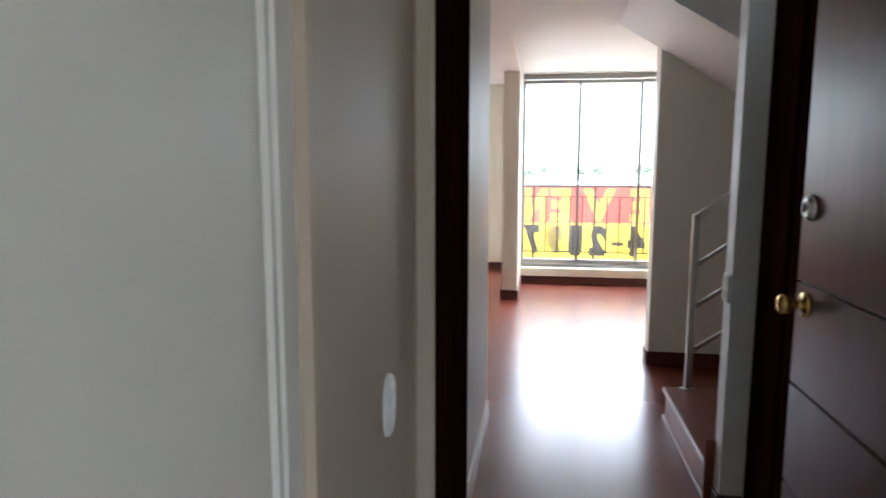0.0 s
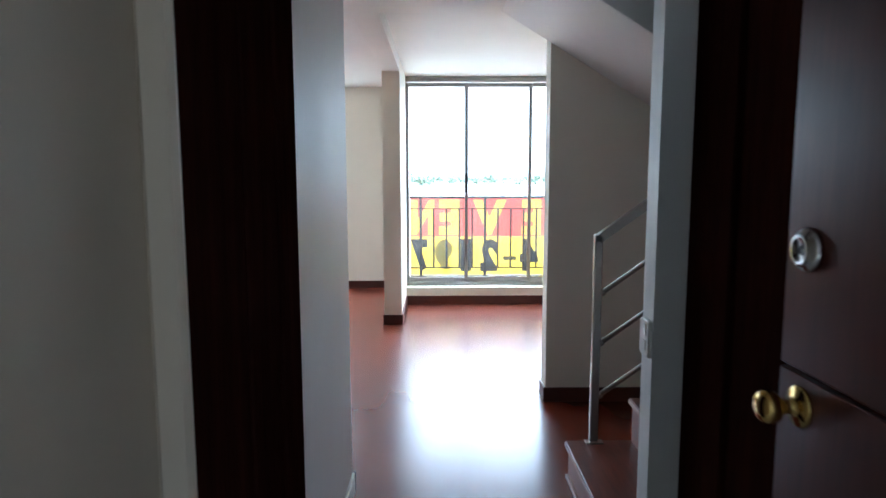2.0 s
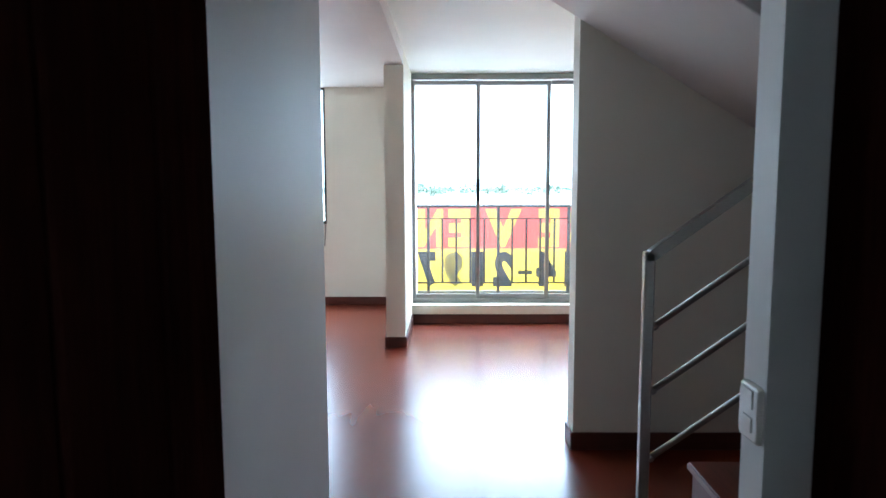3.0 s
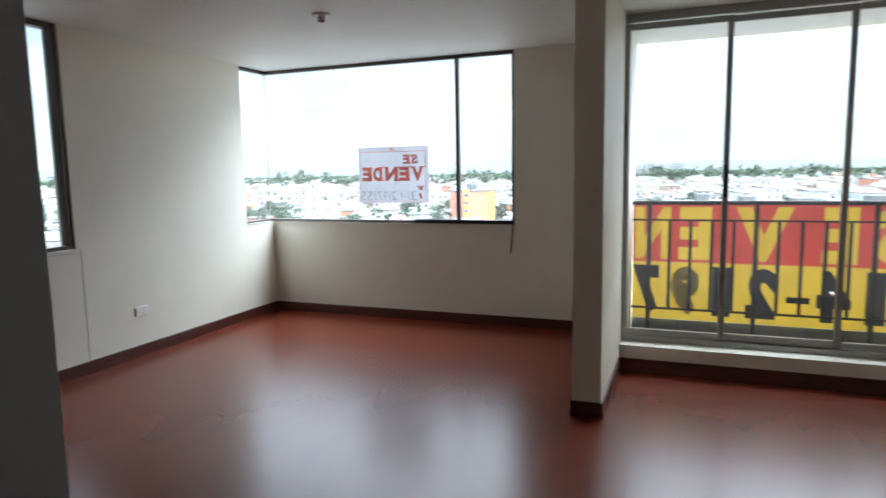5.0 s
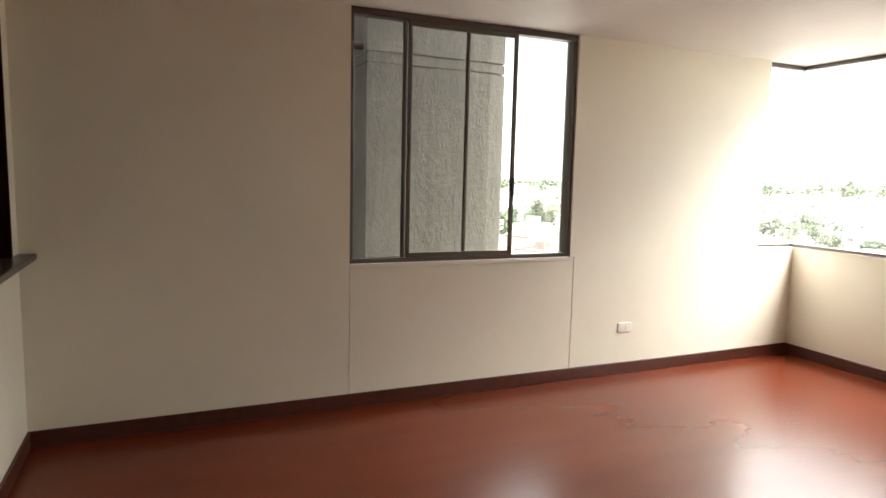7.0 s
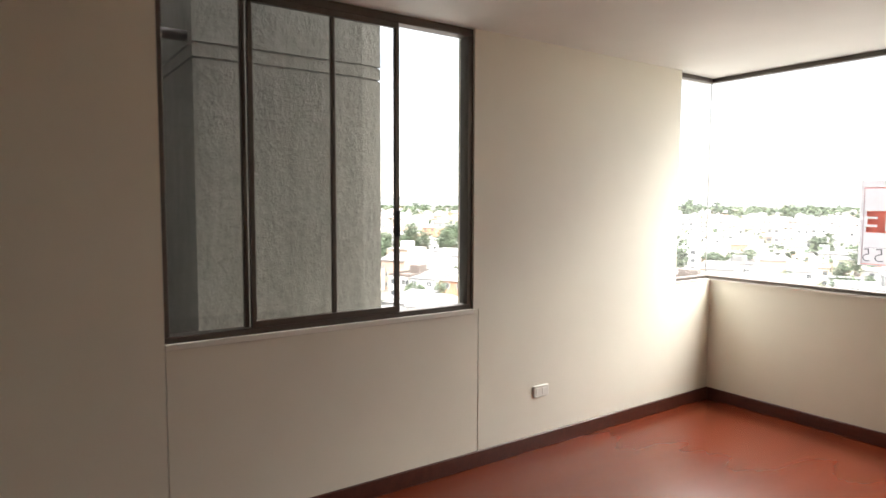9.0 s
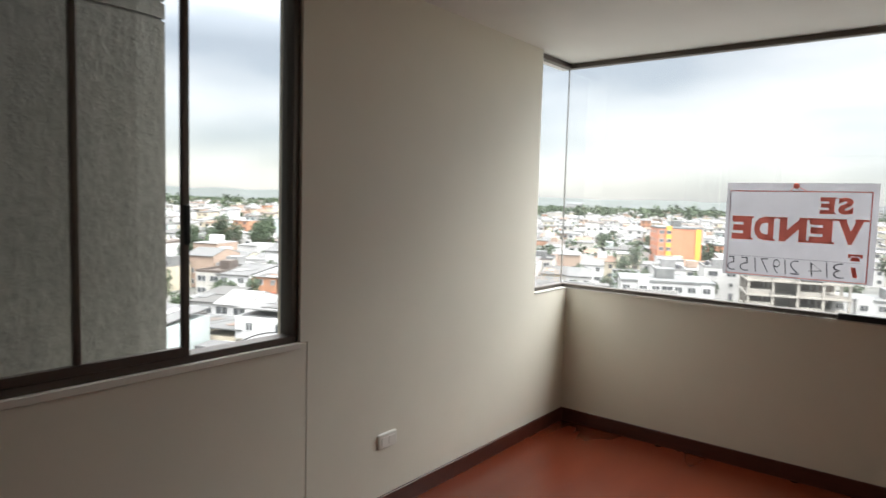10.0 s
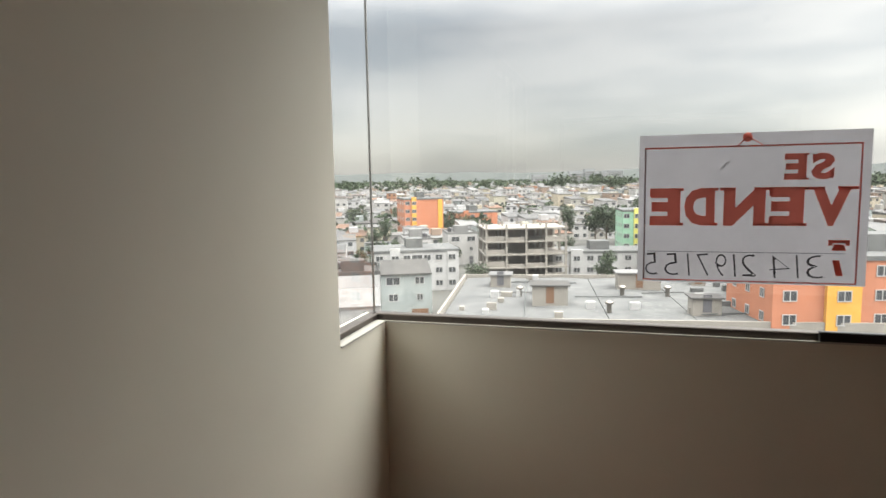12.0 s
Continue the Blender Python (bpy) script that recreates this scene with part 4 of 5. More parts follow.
M_PANE = plain("dark_window_pane", (0.05, 0.055, 0.06), 0.2, 0.7, 0.5)
M_FRAME_W = plain("white_window_frame", (0.38, 0.38, 0.375), 0.5, 0.75, 0.35)
M_DOOR_CITY = varied("street_doors", [(0.0, (0.18, 0.10, 0.06)), (0.4, (0.10, 0.10, 0.11)), (0.7, (0.42, 0.10, 0.06))])
M_TANK = plain("black_water_tank", (0.03, 0.03, 0.035), 0.4)
M_LEAF = varied("leaves", [(0.0, (0.034, 0.054, 0.026)), (0.35, (0.047, 0.068, 0.032)), (0.7, (0.027, 0.043, 0.026))], island=True, grain=0.3)
M_BARK = plain("bark", (0.10, 0.075, 0.05), 0.9, 0.6, 2.0)
M_ORANGE = plain("orange_brick_paint", (0.40, 0.15, 0.08), 0.8, 0.85, 0.4)
M_AMBER = plain("amber_paint", (0.56, 0.28, 0.04), 0.8, 0.88, 0.4)
M_GREEN = plain("mint_green_paint", (0.24, 0.42, 0.30), 0.8, 0.88, 0.4)
M_YELLOW = plain("lemon_yellow_paint", (0.55, 0.50, 0.12), 0.8, 0.88, 0.4)
M_GREYROOF = stained("grey_flat_roof", (0.082, 0.085, 0.086), (0.122, 0.125, 0.124))
M_BARE = plain("bare_concrete", (0.25, 0.232, 0.205), 0.9, 0.75, 0.4)
M_DARK = plain("shaded_block_wall", (0.14, 0.115, 0.095), 0.9, 0.7, 0.5)
M_PALE = plain("pale_tower_paint", (0.22, 0.23, 0.235), 0.8, 0.85, 0.1)
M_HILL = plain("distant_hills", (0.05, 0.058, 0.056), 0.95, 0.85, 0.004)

bm = bmesh.new()
bmesh.ops.create_grid(bm, x_segments=2, y_segments=2, size=4600, matrix=Matrix.Translation((0, 0, GROUND)))
structure("ground", bm, M_EARTH, "grey streets and open ground of the city", "ground")

# the city's street grid: u runs along the streets, v across them
GRID = radians(24)
CU, SU = math.cos(GRID), math.sin(GRID)


def city(u, v):
    return (u * CU - v * SU, u * SU + v * CU)


def unit_window(w, h):
    """A far window: a frame with a sill, and a pane set back in it. Looks towards -y."""
    fr = bmesh.new()
    t = 0.09
    for r in ((-w / 2, w / 2, h / 2 - t, h / 2), (-w / 2, w / 2, -h / 2, -h / 2 + t), (-w / 2, -w / 2 + t, -h / 2 + t, h / 2 - t), (w / 2 - t, w / 2, -h / 2 + t, h / 2 - t), (-t / 2, t / 2, -h / 2 + t, h / 2 - t)):
        box(fr, r[0], r[1], -0.08, 0.02, r[2], r[3])
    frame_me = bpy.data.meshes.new("window_frame")
    fr.to_mesh(frame_me)
    fr.free()
    frame_me.materials.append(M_FRAME_W)
    gl = boxes((-w / 2 + t, w / 2 - t, -0.03, 0.02, -h / 2 + t, h / 2 - t))
    glass_me = bpy.data.meshes.new("window")
    gl.to_mesh(glass_me)
    gl.free()
    glass_me.materials.append(M_PANE)
    return frame_me, glass_me


WINDOWS = [unit_window(1.5, 1.2), unit_window(2.2, 1.3), unit_window(1.0, 1.1)]
DOORS = []
for w, h in ((1.0, 2.1), (2.6, 2.2)):
    b = boxes((-w / 2, w / 2, -0.05, 0.02, 0, h))
    me = bpy.data.meshes.new("door")
    b.to_mesh(me)
    b.free()
    me.materials.append(M_DOOR_CITY)
    DOORS.append(me)


def child(name, me, parent, m):
    ob = new(name, me)
    ob.parent = parent
    ob.matrix_basis = m
    return ob


def add_window(kind, parent, m):
    fr, gl = WINDOWS[kind]
    w = child("window", gl, parent, m)
    child("window_frame", fr, w, Matrix())


def local_mesh(name, bm, material):
    me = bpy.data.meshes.new(name)
    bm.to_mesh(me)
    bm.free()
    me.materials.append(material)
    return me


def local(name, bm, material, parent, label=""):
    me = bpy.data.meshes.new(name)
    bm.to_mesh(me)
    bm.free()
    me.materials.append(material)
    ob = child(name, me, parent, Matrix())
    if label:
        ob["label"] = label
    return ob


def row_house(u, v, w, d, h, style, face):
    """A two- or three-storey terraced house; face = 1 looks down v, -1 up v."""
    x, y = city(u, v)
    ob = new("house")
    ob.matrix_world = Matrix.Translation((x, y, GROUND)) @ pose(0, 0, 0, 0, 0, math.degrees(GRID) + (0 if face > 0 else 180))
    roof_word = ("low metal roof", "flat roof with parapet", "pitched roof")[style]
    tagged(ob, f"painted terraced city house with a {roof_word}", "house", "terraced houses of the city")
    bm = bmesh.new()
    if style == 2:
        prism(bm, [(-d / 2, 0), (d / 2, 0), (d / 2, h), (0, h + 1.3), (-d / 2, h)], "x", -w / 2, w / 2)
    else:
        box(bm, -w / 2, w / 2, -d / 2, d / 2, 0, h)
    local("wall", bm, M_HOUSE, ob)
    bm = bmesh.new()
    if style == 0:
        prism(bm, [(-d / 2 - 0.4, h), (d / 2 + 0.2, h + 0.9), (d / 2 + 0.2, h + 1.05), (-d / 2 - 0.4, h + 0.15)], "x", -w / 2, w / 2)
    elif style == 1:
        for r in ((-w / 2, w / 2, -d / 2, -d / 2 + 0.2), (-w / 2, w / 2, d / 2 - 0.2, d / 2), (-w / 2, -w / 2 + 0.2, -d / 2 + 0.2, d / 2 - 0.2), (w / 2 - 0.2, w / 2, -d / 2 + 0.2, d / 2 - 0.2)):
            box(bm, *r, h, h + 0.6)
        box(bm, -w / 2 + 0.2, w / 2 - 0.2, -d / 2 + 0.2, d / 2 - 0.2, h, h + 0.08)
        box(bm, -w * 0.2, w * 0.25, d * 0.05, d * 0.35, h + 0.08, h + 2.1)
    else:
        for s in (-1, 1):
            prism(bm, [(s * (d / 2 + 0.35), h - 0.25), (0, h + 1.32), (0, h + 1.5), (s * (d / 2 + 0.35), h - 0.07)], "x", -w / 2, w / 2)
    local("roof", bm, M_ROOF, ob)
    if style == 0:
        # patched sheets laid on the sloping roof
        for k in range(3):
            a = rng.uniform(-0.5, 0.05) * d
            b = a + rng.uniform(0.25, 0.42) * d
            e = rng.uniform(-0.48, 0.1) * w
            rise = [h + 0.17 + 0.9 * (s + d / 2 + 0.4) / (d + 0.6) for s in (a, b)]
            bm = bmesh.new()
            prism(bm, [(a, rise[0]), (b, rise[1]), (b, rise[1] + 0.05 + 0.02 * k), (a, rise[0] + 0.05 + 0.02 * k)], "x", e, e + rng.uniform(0.2, 0.38) * w)
            local("roof_sheet", bm, M_ROOF, ob)
    for side in (1, -1):
        turn = pose(0, 0, 0, 0, 0, 0 if side > 0 else 180)
        for k in range(int(h // 2.6)):
            z = 1.5 + 2.6 * k
            for xx in (-w * 0.26, w * 0.26):
                if k == 0 and xx > 0:
                    child("door", DOORS[rng.random() < 0.4], ob, turn @ Matrix.Translation((xx, -d / 2, 0)))
                else:
                    add_window(rng.randrange(3), ob, turn @ Matrix.Translation((xx, -d / 2, z)))
    if style == 1 and rng.random() < 0.5:
        bm = bmesh.new()
        lathe(bm, [(0, 0), (0.55, 0), (0.62, 0.2), (0.62, 1.0), (0.5, 1.2), (0.2, 1.3), (0, 1.3)], Matrix.Translation((w * 0.3, -d * 0.2, h + 0.08)), 10)
        local("water_tank", bm, M_TANK, ob)


EYE_X, EYE_Y = -2.0, 5.0
CLEAR = []                                        # discs kept free for the larger buildings


def free(x, y, r):
    return all((x - a) ** 2 + (y - b) ** 2 > (r + c) ** 2 for a, b, c in CLEAR)


def bearing(x, y):
    return math.degrees(math.atan2(-(x - EYE_X), y - EYE_Y)), math.hypot(x - EYE_X, y - EYE_Y)


def spot(az, dist):
    """A place on the ground by its bearing west of north and its distance."""
    return EYE_X - dist * math.sin(radians(az)), EYE_Y + dist * math.cos(radians(az))


# ---------- larger buildings ----------
def storey_block(name, label, az, dist, w, d, floors, colour, accent, turn, step=2.6, flat=M_GREYROOF, bays=(-0.44, -0.26, -0.12, 0.0, 0.12, 0.26, 0.415)):
    x, y = spot(az, dist)
    CLEAR.append((x, y, max(w, d) * 0.55))
    h = floors * step
    ob = new(name)
    ob.matrix_world = Matrix.Translation((x, y, GROUND)) @ pose(0, 0, 0, 0, 0, turn)
    tagged(ob, label, "apartment block")
    local("wall", boxes((-w / 2, w / 2, -d / 2, d / 2, 0, h)), colour, ob)
    local("roof", boxes((-w / 2 - 0.15, w / 2 + 0.15, -d / 2 - 0.15, d / 2 + 0.15, h, h + 0.5), (-w * 0.1, w * 0.1, -2, 2, h + 0.5, h + 2.4)), flat, ob)
    local("stair_tower", boxes((-w * 0.32, -w * 0.2, -d / 2 - 0.5, -d / 2, 0, h + 0.9)), accent, ob)
    local("corner_strip", boxes((w * 0.36, w * 0.47, -d / 2 - 0.25, -d / 2, 0, h)), accent, ob)
    for k in range(floors):
        for xx in bays:
            out = 0.5 if xx == -0.26 else (0.25 if xx == 0.415 else 0.0)
            add_window(0 if abs(xx) > 0.05 else 1, ob, Matrix.Translation((w * xx, -d / 2 - out, step * k + 1.5)))
        for yy in (-0.3, 0.0, 0.3):
            for s in (-1, 1):
                add_window(2, ob, pose(s * w / 2, d * yy, step * k + 1.5, 0, 0, 90 * s))
    return ob


storey_block("apartment_block", "orange apartment block with amber stair tower", -18.5, 88, 30, 12, 5, M_ORANGE, M_AMBER, 14)
storey_block("apartment_block", "orange apartment block with amber corner strips", -24, 108, 30, 12, 5, M_ORANGE, M_AMBER, 18)
storey_block("apartment_block", "amber apartment block with orange stair tower", -15, 130, 28, 12, 4, M_AMBER, M_ORANGE, 14)
storey_block("apartment_block", "yellow apartment block with green stair tower", -9.3, 155, 18, 12, 5, M_YELLOW, M_GREEN, 10)
storey_block("apartment_block", "mint green apartment block with yellow corner strips", -5.2, 165, 16, 12, 5, M_GREEN, M_YELLOW, 10)
storey_block("apartment_block", "mint green apartment block with yellow corner strips", -1.7, 178, 15, 12, 5, M_GREEN, M_YELLOW, 10)
storey_block("apartment_block", "orange apartment block with amber stair tower", -12.5, 120, 16, 12, 4, M_ORANGE, M_AMBER, 14)
storey_block("apartment_block", "mint green apartment block with yellow corner strips", -14, 172, 18, 12, 5, M_GREEN, M_YELLOW, 10)
storey_block("office_building", "orange painted six-storey building among low houses", 18.3, 215, 13, 14, 6, M_ORANGE, M_AMBER, 30, bays=(-0.42, -0.26))
storey_block("office_building", "low orange brick hall beside trees", 13.6, 224, 15, 12, 4, M_ORANGE, M_ORANGE, 30, bays=(-0.1, 0.2))
storey_block("white_building", "white three-storey building with ribbon windows", 19, 132, 17, 12, 3, M_FRAME_W, M_FRAME_W, 26)
storey_block("white_building", "pale two-storey building with window bands", 2.5, 150, 22, 10, 2, M_FRAME_W, M_FRAME_W, 14)

# the unfinished concrete building
x, y = spot(9.2, 142)
CLEAR.append((x, y, 13))
shell = new("unfinished_building")
shell.matrix_world = Matrix.Translation((x, y, GROUND)) @ pose(0, 0, 0, 0, 0, 20)
tagged(shell, "unfinished bare concrete frame building without walls", "building")
for k in range(5):
    local("floor_slab", boxes((-9, 9, -6, 6, 2.8 * k + 0.1, 2.8 * k + 0.4)), M_BARE, shell)
    if k < 4:
        for cx in (-8.6, -4.3, 0, 4.3, 8.6):
            for cy in (-5.6, 0, 5.6):
                local("column", boxes((cx - 0.22, cx + 0.22, cy - 0.22, cy + 0.22, 2.8 * k + 0.4, 2.8 * k + 2.9)), M_BARE, shell)
        local("core_wall", boxes((-3, 2, 1.5, 3.5, 2.8 * k + 0.4, 2.8 * k + 2.9)), M_BARE, shell)

for cx in (-8.6, -4.3, 0, 4.3, 8.6):
    for cy in (-5.6, 0, 5.6):
        local("column_stub", boxes((cx - 0.2, cx + 0.2, cy - 0.2, cy + 0.2, 11.6, 12.3 + rng.uniform(0, 0.8))), M_BARE, shell)
for k in range(4):
    for i in range(4):
        if rng.random() < 0.55:
            local("block_infill", boxes((-8.3 + 4.3 * i, -4.6 + 4.3 * i, -5.5, -5.35, 2.8 * k + 0.4, 2.8 * k + 0.4 + rng.uniform(0.5, 1.4))), M_BARE, shell)
    local("back_wall", boxes((-8.4, 8.4, 5.7, 5.9, 2.8 * k + 0.4, 2.8 * k + 2.9)), M_DARK, shell)

# the wide grey roof
x, y = spot(-1.0, 88)
CLEAR.append((x, y, 30))
hall = new("warehouse")
hall.matrix_world = Matrix.Translation((x, y, GROUND)) @ pose(0, 0, 0, 0, 0, 8)
tagged(hall, "low warehouse with a wide flat grey roof", "warehouse")
local("wall", boxes((-25, 24, -15, 17, 0, 5.6)), M_HOUSE, hall)
for i in range(5):
    a = -25 + 9.8 * i
    bm = bmesh.new()
    prism(bm, [(a + 0.06, 5.6), (a + 9.74, 5.6), (a + 9.74, 5.84), (a + 4.9, 6.02), (a + 0.06, 5.84)], "y", -15.3, 17.3)
    local("roof", bm, M_GREYROOF, hall)
for r in ((-25.2, 24.2, -15.5, -15.2), (-25.2, 24.2, 17.2, 17.5), (-25.5, -25.2, -15.5, 17.5), (24.2, 24.5, -15.5, 17.5)):
    local("parapet", boxes((*r, 0, 6.45)), M_BARE, hall)
for i in range(26):
    bx, by = rng.uniform(-23, 22), rng.uniform(-13, 15)
    bw, bd = rng.uniform(0.5, 1.6), rng.uniform(0.4, 1.2)
    local("roof_box", boxes((bx - bw / 2, bx + bw / 2, by - bd / 2, by + bd / 2, 5.8, 6.1 + rng.uniform(0.3, 0.9))), rng.choice((M_BARE, M_GREYROOF, M_FRAME_W)), hall)
for i in range(9):
    bx, by, bl = rng.uniform(-20, 14), rng.uniform(-13, 14), rng.uniform(3, 9)
    local("roof_pipe", tube(bmesh.new(), (bx, by, 6.12), (bx + bl, by + rng.uniform(-1, 1), 6.12), 0.09, 8), M_GREYROOF, hall)
for bx, by, bw, bd, bh in ((-12, -4, 4.5, 3.5, 2.2), (6, -9, 3.2, 2.6, 1.6), (1, 8, 6, 3, 2.0), (15, 4, 4, 5, 2.4), (-19, 9, 3, 3, 1.5), (10, 11, 2, 2, 1.2)):
    hut = local("roof_hut", boxes((bx - bw / 2, bx + bw / 2, by - bd / 2, by + bd / 2, 5.8, 6.3 + bh)), M_BARE, hall)
    child("hut_roof", local_mesh("hut_roof", boxes((bx - bw / 2 - 0.3, bx + bw / 2 + 0.3, by - bd / 2 - 0.3, by + bd / 2 + 0.3, 6.3 + bh, 6.45 + bh)), M_ROOF), hut, Matrix())
    child("door", DOORS[0], hut, Matrix.Translation((bx, by - bd / 2, 6.3)))
for bx, by in ((-5, -9), (-2, 2), (12, -3), (18, -9), (-16, 1), (4, 2), (20, 10)):
    bm = bmesh.new()
    lathe(bm, [(0.3, 5.8), (0.3, 6.9), (0.55, 7.0), (0.5, 7.25), (0, 7.4)], Matrix.Translation((bx, by, 0)), 10)
    local("roof_vent", bm, M_STEEL, hall)

# tower blocks far off
for az, dist, w, h in ((4.4, 1000, 20, 30), (3.2, 1030, 16, 33), (2.2, 990, 18, 29), (1.0, 1080, 24, 31), (-2.2, 1060, 18, 27), (7.5, 1150, 26, 26), (27, 1100, 30, 26), (-9, 1000, 24, 27)):
    x, y = spot(az, dist)
    CLEAR.append((x, y, 22))
    ob = new("tower_block")
    ob.matrix_world = Matrix.Translation((x, y, GROUND)) @ pose(0, 0, 0, 0, 0, az + 15)
    tagged(ob, "pale distant tower block with window bands", "tower block", "tower blocks on the skyline")
    local("wall", boxes((-w / 2, w / 2, -7, 7, 0, h)), M_PALE, ob)
    for k in range(1, int(h // 3.4)):
        local("window_band", boxes((-w / 2 + 1, w / 2 - 1, -7.15, -7.0, 3.4 * k, 3.4 * k + 1.2)), M_ROOF, ob)

# ---------- trees ----------


def tree_meshes(seed, height, spread, narrow):
    r = random.Random(seed)
    tr = bmesh.new()
    top = height * 0.55
    bmesh.ops.create_cone(tr, cap_ends=True, segments=8, radius1=height * 0.028, radius2=height * 0.012, depth=top, matrix=Matrix.Translation((0, 0, top / 2)))
    for i in range(6):
        a = i * 1.05 + r.random()
        z0 = height * (0.28 + 0.05 * i)
        q = (math.cos(a) * spread * 0.6, math.sin(a) * spread * 0.6, z0 + height * 0.22)
        tube(tr, (0, 0, z0), q, height * 0.009, 6)
    trunk = bpy.data.meshes.new("trunk")
    tr.to_mesh(trunk)
    tr.free()
    trunk.materials.append(M_BARK)
    verts, faces = [], []
    lobes = [(r.uniform(-0.5, 0.5) * spread, r.uniform(-0.5, 0.5) * spread, height * r.uniform(0.45, 0.88), r.uniform(0.32, 0.55) * spread) for i in range(11)]
    for i in range(1500):
        cx, cy, cz, cr = lobes[r.randrange(len(lobes))]
        a, b = r.uniform(0, 2 * math.pi), math.asin(r.uniform(-1, 1))
        k = cr * r.uniform(0.55, 1.05)
        x, y, z = cx + k * math.cos(a) * math.cos(b), cy + k * math.sin(a) * math.cos(b), cz + k * math.sin(b) * (1.5 if narrow else 0.85)
        s = r.uniform(0.16, 0.36) * spread * 0.28
        n = Vector((r.gauss(0, 1), r.gauss(0, 1), r.gauss(0.6, 1))).normalized()
        t1 = n.orthogonal().normalized() * s
        t2 = n.cross(t1).normalized() * s * r.uniform(0.5, 1.0)
        o = Vector((x, y, z))
        k0 = len(verts)
        verts += [tuple(o - t1), tuple(o + t2), tuple(o + t1 * r.uniform(0.7, 1.2)), tuple(o - t2)]
        faces.append((k0, k0 + 1, k0 + 2, k0 + 3))
    crown = bpy.data.meshes.new("crown")
    crown.from_pydata(verts, [], faces)
    crown.materials.append(M_LEAF)
    return trunk, crown


TREES = [tree_meshes(1, 9, 3.4, False), tree_meshes(2, 11, 4.4, False), tree_meshes(3, 13, 2.8, True), tree_meshes(4, 8, 3.8, False)]


def tree(x, y, kind, s):
    ob = new("tree")
    ob.matrix_world = Matrix.Translation((x, y, GROUND)) @ pose(0, 0, 0, 0, 0, rng.uniform(0, 360)) @ Matrix.Scale(s, 4)
    tagged(ob, "tall narrow dark green tree" if kind == 2 else "leafy dark green city tree", "tree", "trees of the city")
    child("trunk", TREES[kind][0], ob, Matrix())
    child("crown", TREES[kind][1], ob, Matrix())


# groves: bearing, distance, how many, radius
for az, dist, count, rad, tall in ((1.5, 205, 9, 14, True), (14, 214, 7, 9, False), (22, 250, 8, 16, False), (57, 235, 14, 20, True), (62, 215, 8, 14, False),
                                   (51, 300, 10, 24, False), (32, 190, 7, 14, False), (40, 240, 9, 18, False), (-20, 96, 5, 6, False), (-8, 230, 8, 16, False)):
    x0, y0 = spot(az, dist)
    CLEAR.append((x0, y0, rad * 0.7))
    for i in range(count):
        a, q = rng.uniform(0, 6.283), rad * math.sqrt(rng.random())
        tree(x0 + q * math.cos(a), y0 + q * math.sin(a), rng.choice((2, 2, 1)) if tall else rng.choice((0, 1, 3)), rng.uniform(0.8, 1.25))

# ---------- streets and houses ----------
near, far = [], []
for i in range(50):
    az, dist = rng.uniform(-26, 74), rng.uniform(105, 190)
    x, y = spot(az, dist)
    if free(x, y, 2.5):
        CLEAR.append((x, y, 1.2))
        tree(x, y, rng.choice((0, 3, 0, 2)), rng.uniform(0.55, 0.95))
v = -160.0
row = 0
while v < 1250:
    depth = 11.0
    u = -900.0
    while u < 900:
        w = rng.choice((6.0, 6.5, 7.0, 8.0))
        x, y = city(u, v)
        az, dist = bearing(x, y)
        if -30 < az < 80 and 60 < dist < 1250 and rng.random() > 0.05 and free(x, y, 5):
            h = rng.choice((5.2, 5.2, 5.4, 5.6, 7.8, 7.9, 3.2)) + (rng.choice((0, 0, 0, 2.6, 5.2)) if dist > 300 else 0)
            style = rng.choice((0, 0, 1, 1, 2))
            face = 1 if row % 2 == 0 else -1
            (near if dist < 186 else far).append((u, v, w - 0.05, depth, h, style, face, dist))
        u += w + (9.0 if rng.random() < 0.07 else 0.0)
    v += depth + (0.6 if row % 2 == 0 else 9.5)
    row += 1
near.sort(key=lambda r: r[-1])
for r in near[:290]:
    row_house(*r[:7])
far += near[290:]

wv, wf, rv, rf, gv, gf = [], [], [], [], [], []


def hull(vs, fs, base, ang, x0, x1, y0, y1, z0, z1, slope=0.0):
    k = len(vs)
    c, s = math.cos(ang), math.sin(ang)
    for z in (z0, z1):
        for a, b in ((x0, y0), (x1, y0), (x1, y1), (x0, y1)):
            zz = z + (slope if z == z1 and b == y1 else 0.0)
            vs.append((base[0] + a * c - b * s, base[1] + a * s + b * c, zz))
    fs += [(k, k + 1, k + 5, k + 4), (k + 1, k + 2, k + 6, k + 5), (k + 2, k + 3, k + 7, k + 6), (k + 3, k, k + 4, k + 7), (k + 4, k + 5, k + 6, k + 7)]


for u, v, w, d, h, style, face, dist in far:
    base = city(u, v)
    hull(wv, wf, base, GRID, -w / 2, w / 2, -d / 2, d / 2, GROUND, GROUND + h)
    hull(rv, rf, base, GRID, -w / 2, w / 2, -d / 2 - 0.3, d / 2 + 0.2, GROUND + h, GROUND + h + 0.15, 0.9 if style != 1 else 0.05)
    if rng.random() < 0.35:
        hull(wv, wf, base, GRID, -w * 0.3, w * 0.1, 0, d * 0.3, GROUND + h + 0.3, GROUND + h + 2.2)
    if dist < 560:
        for k in range(int(h // 2.6)):
            for xx in (-w * 0.25, w * 0.25):
                ww = rng.uniform(0.5, 0.9)
                hull(gv, gf, base, GRID, xx - ww, xx + ww, -d / 2 - 0.05, -d / 2, GROUND + 1.0 + 2.6 * k, GROUND + 2.1 + 2.6 * k)
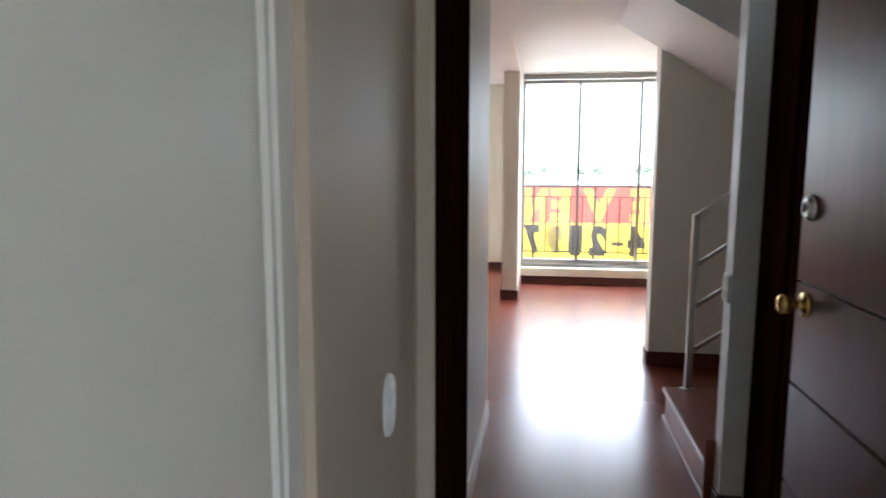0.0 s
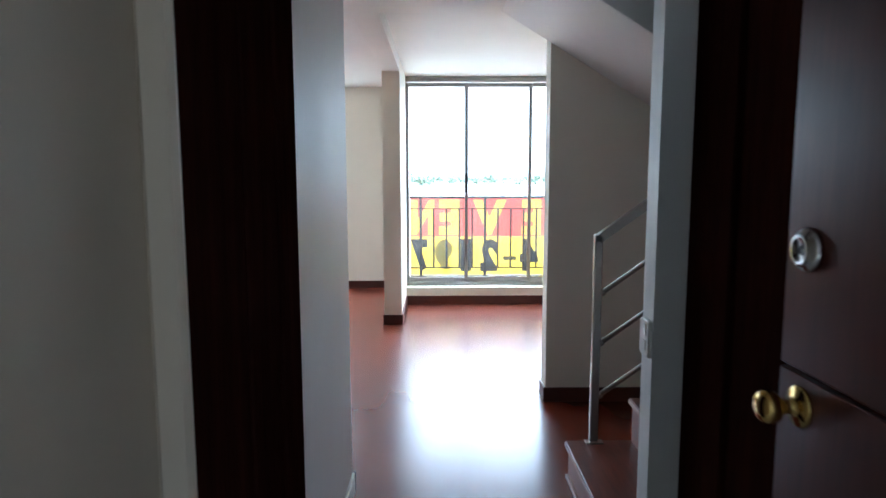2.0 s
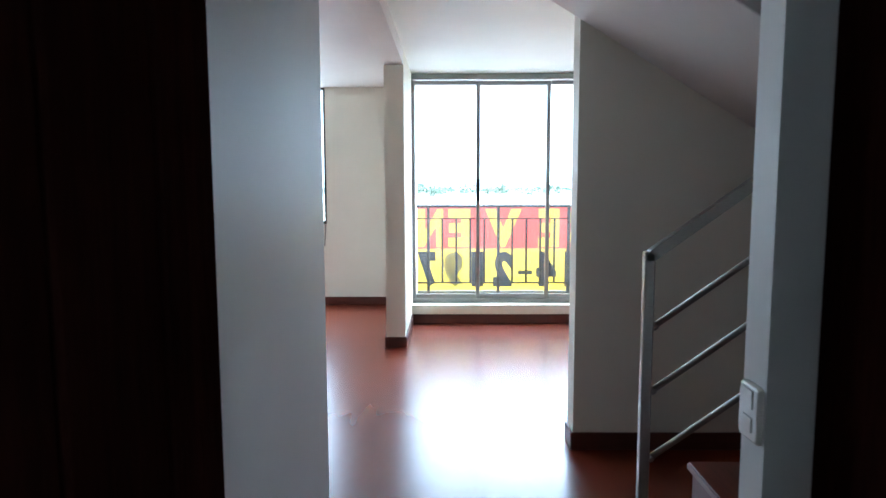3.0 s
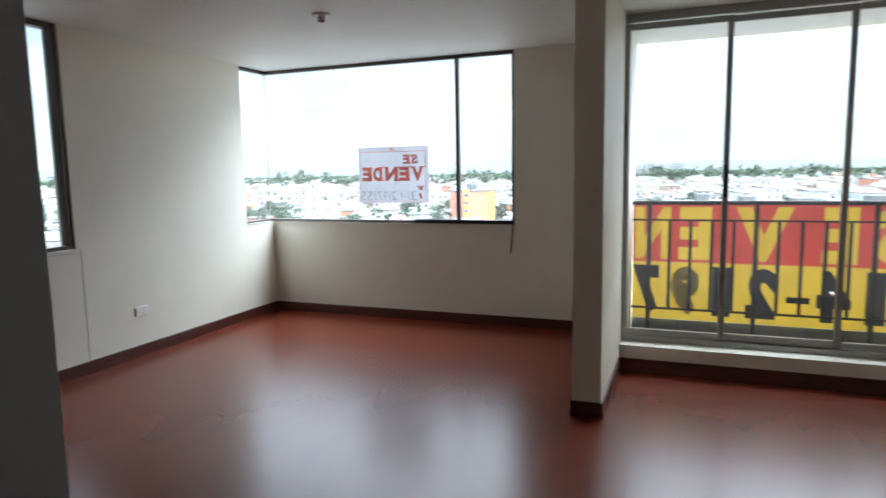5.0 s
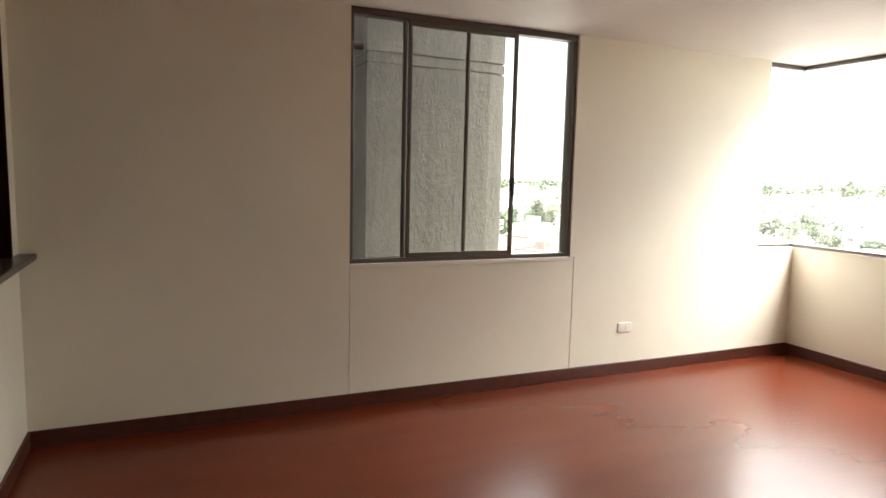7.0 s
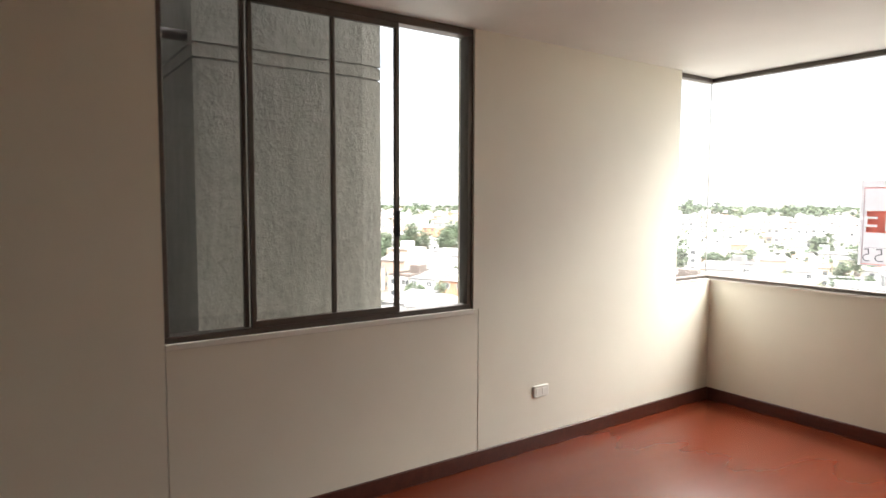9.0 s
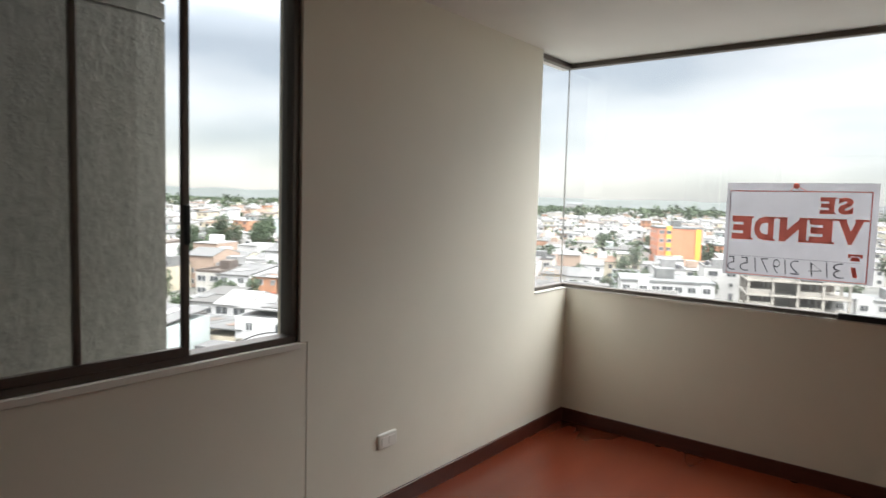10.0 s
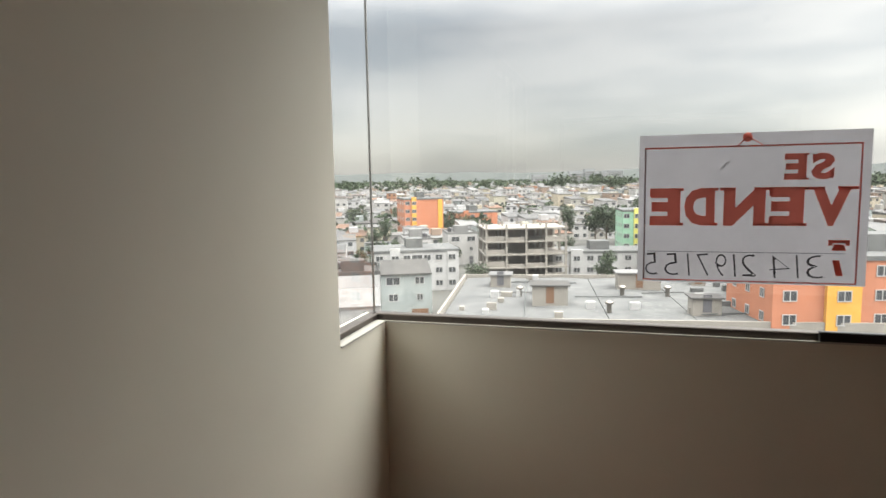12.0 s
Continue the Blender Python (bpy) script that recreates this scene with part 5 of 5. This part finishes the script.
for name, vs, fs, mat, label in (("distant_houses", wv, wf, M_FAR_HOUSE, "dense pale low houses spreading to the skyline"),
                                 ("distant_roofs", rv, rf, M_FAR_ROOF, "grey and brown roofs of the distant houses"),
                                 ("distant_windows", gv, gf, M_PANE, "dark windows of the distant houses")):
    me = bpy.data.meshes.new(name)
    me.from_pydata(vs, [], fs)
    me.materials.append(mat)
    tagged(new(name, me), label, "houses", kind="stuff")

# woods and street trees in the distance
lv, lf = [], []
for i in range(1500):
    az, dist = rng.uniform(-30, 80), 200 + 1700 * rng.random() ** 0.9
    x, y = spot(az, dist)
    clump = rng.choice((1, 2, 3, 5, 9)) if dist > 500 else 1
    for c in range(clump):
        bx, by = x + rng.gauss(0, 10) * (clump > 1), y + rng.gauss(0, 7) * (clump > 1)
        hh, rr = (rng.uniform(6, 11), rng.uniform(2.4, 4.4)) if dist < 700 else (rng.uniform(10, 17), rng.uniform(4, 7))
        for j in range(34):
            a, b = rng.uniform(0, 6.283), rng.uniform(-0.9, 1.4)
            k = rr * rng.uniform(0.6, 1.05)
            o = Vector((bx + k * math.cos(a) * math.cos(b), by + k * math.sin(a) * math.cos(b), GROUND + hh * 0.66 + k * 1.1 * math.sin(b)))
            n = Vector((rng.gauss(0, 1), rng.gauss(0, 1), rng.gauss(0.7, 1))).normalized()
            s = rng.uniform(0.5, 1.2) * (1 if dist < 700 else 1.7)
            t1 = n.orthogonal().normalized() * s
            t2 = n.cross(t1) * rng.uniform(0.5, 1)
            k0 = len(lv)
            lv += [tuple(o - t1), tuple(o + t2), tuple(o + t1), tuple(o - t2)]
            lf.append((k0, k0 + 1, k0 + 2, k0 + 3))
# belts of tall trees that break the skyline
belt = random.Random(71)
for i in range(110):
    az, dist = belt.uniform(-30, 70), belt.uniform(620, 1150)
    x, y = spot(az, dist)
    top = -GROUND + 1 + belt.gauss(1.5, 2.2)
    for c in range(belt.choice((2, 4, 6, 9))):
        bx, by, rr = x + belt.gauss(0, 13), y + belt.gauss(0, 8), belt.uniform(4, 6.5)
        crown = GROUND + top - belt.uniform(0, 4) - rr * 1.3
        for j in range(80):
            a, b = belt.uniform(0, 6.283), belt.uniform(-1.4, 1.4)
            k = rr * belt.uniform(0.4, 1.05)
            o = Vector((bx + k * math.cos(a) * math.cos(b), by + k * math.sin(a) * math.cos(b), crown + k * 1.3 * math.sin(b) - 11 * belt.random() ** 1.6))
            n = Vector((belt.gauss(0, 1), belt.gauss(0, 1), belt.gauss(0.7, 1))).normalized()
            t1 = n.orthogonal().normalized() * belt.uniform(0.9, 1.9)
            t2 = n.cross(t1) * belt.uniform(0.5, 1)
            k0 = len(lv)
            lv += [tuple(o - t1), tuple(o + t2), tuple(o + t1), tuple(o - t2)]
            lf.append((k0, k0 + 1, k0 + 2, k0 + 3))
me = bpy.data.meshes.new("distant_trees")
me.from_pydata(lv, [], lf)
me.materials.append(M_LEAF)
tagged(new("distant_trees", me), "dark green trees scattered among the distant houses", "trees", kind="stuff")

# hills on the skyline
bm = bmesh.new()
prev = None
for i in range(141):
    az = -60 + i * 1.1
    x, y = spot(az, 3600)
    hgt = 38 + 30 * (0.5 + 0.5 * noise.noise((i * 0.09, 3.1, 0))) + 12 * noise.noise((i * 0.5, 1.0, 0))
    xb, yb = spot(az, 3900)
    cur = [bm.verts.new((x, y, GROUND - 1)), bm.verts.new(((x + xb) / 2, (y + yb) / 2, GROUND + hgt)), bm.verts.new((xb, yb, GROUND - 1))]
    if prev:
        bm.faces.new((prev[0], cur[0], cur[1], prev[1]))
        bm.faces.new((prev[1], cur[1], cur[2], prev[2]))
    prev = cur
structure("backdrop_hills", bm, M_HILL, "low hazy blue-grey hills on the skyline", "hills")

# ---------- the laminate boards of the floor ----------
board_mesh = bpy.data.meshes.new("board")
bm = boxes((-0.5, 0.5, -0.5, 0.5, -0.004, 0.0))
bm.to_mesh(board_mesh)
bm.free()
board_mesh.materials.append(M_FLOOR)
WIDE, LONG = 0.192, 1.28
bx, k = WEST - 0.02, 0
while bx < 2.06:
    y0 = 1.735 if bx > -0.08 else SOUTH - 0.05
    y1 = 6.76 if bx > -0.02 else NORTH + 0.05
    by = y0 - LONG * ((k * 0.37) % 1.0)
    while by < y1:
        a, b = max(by, y0), min(by + LONG, y1)
        if b - a > 0.02:
            child("board", board_mesh, floor, floor.matrix_world.inverted() @ Matrix.Translation((bx + WIDE / 2, (a + b) / 2, 0.0)) @ Matrix.Diagonal((WIDE, b - a, 1, 1)))
        by += LONG
    bx += WIDE
    k += 1
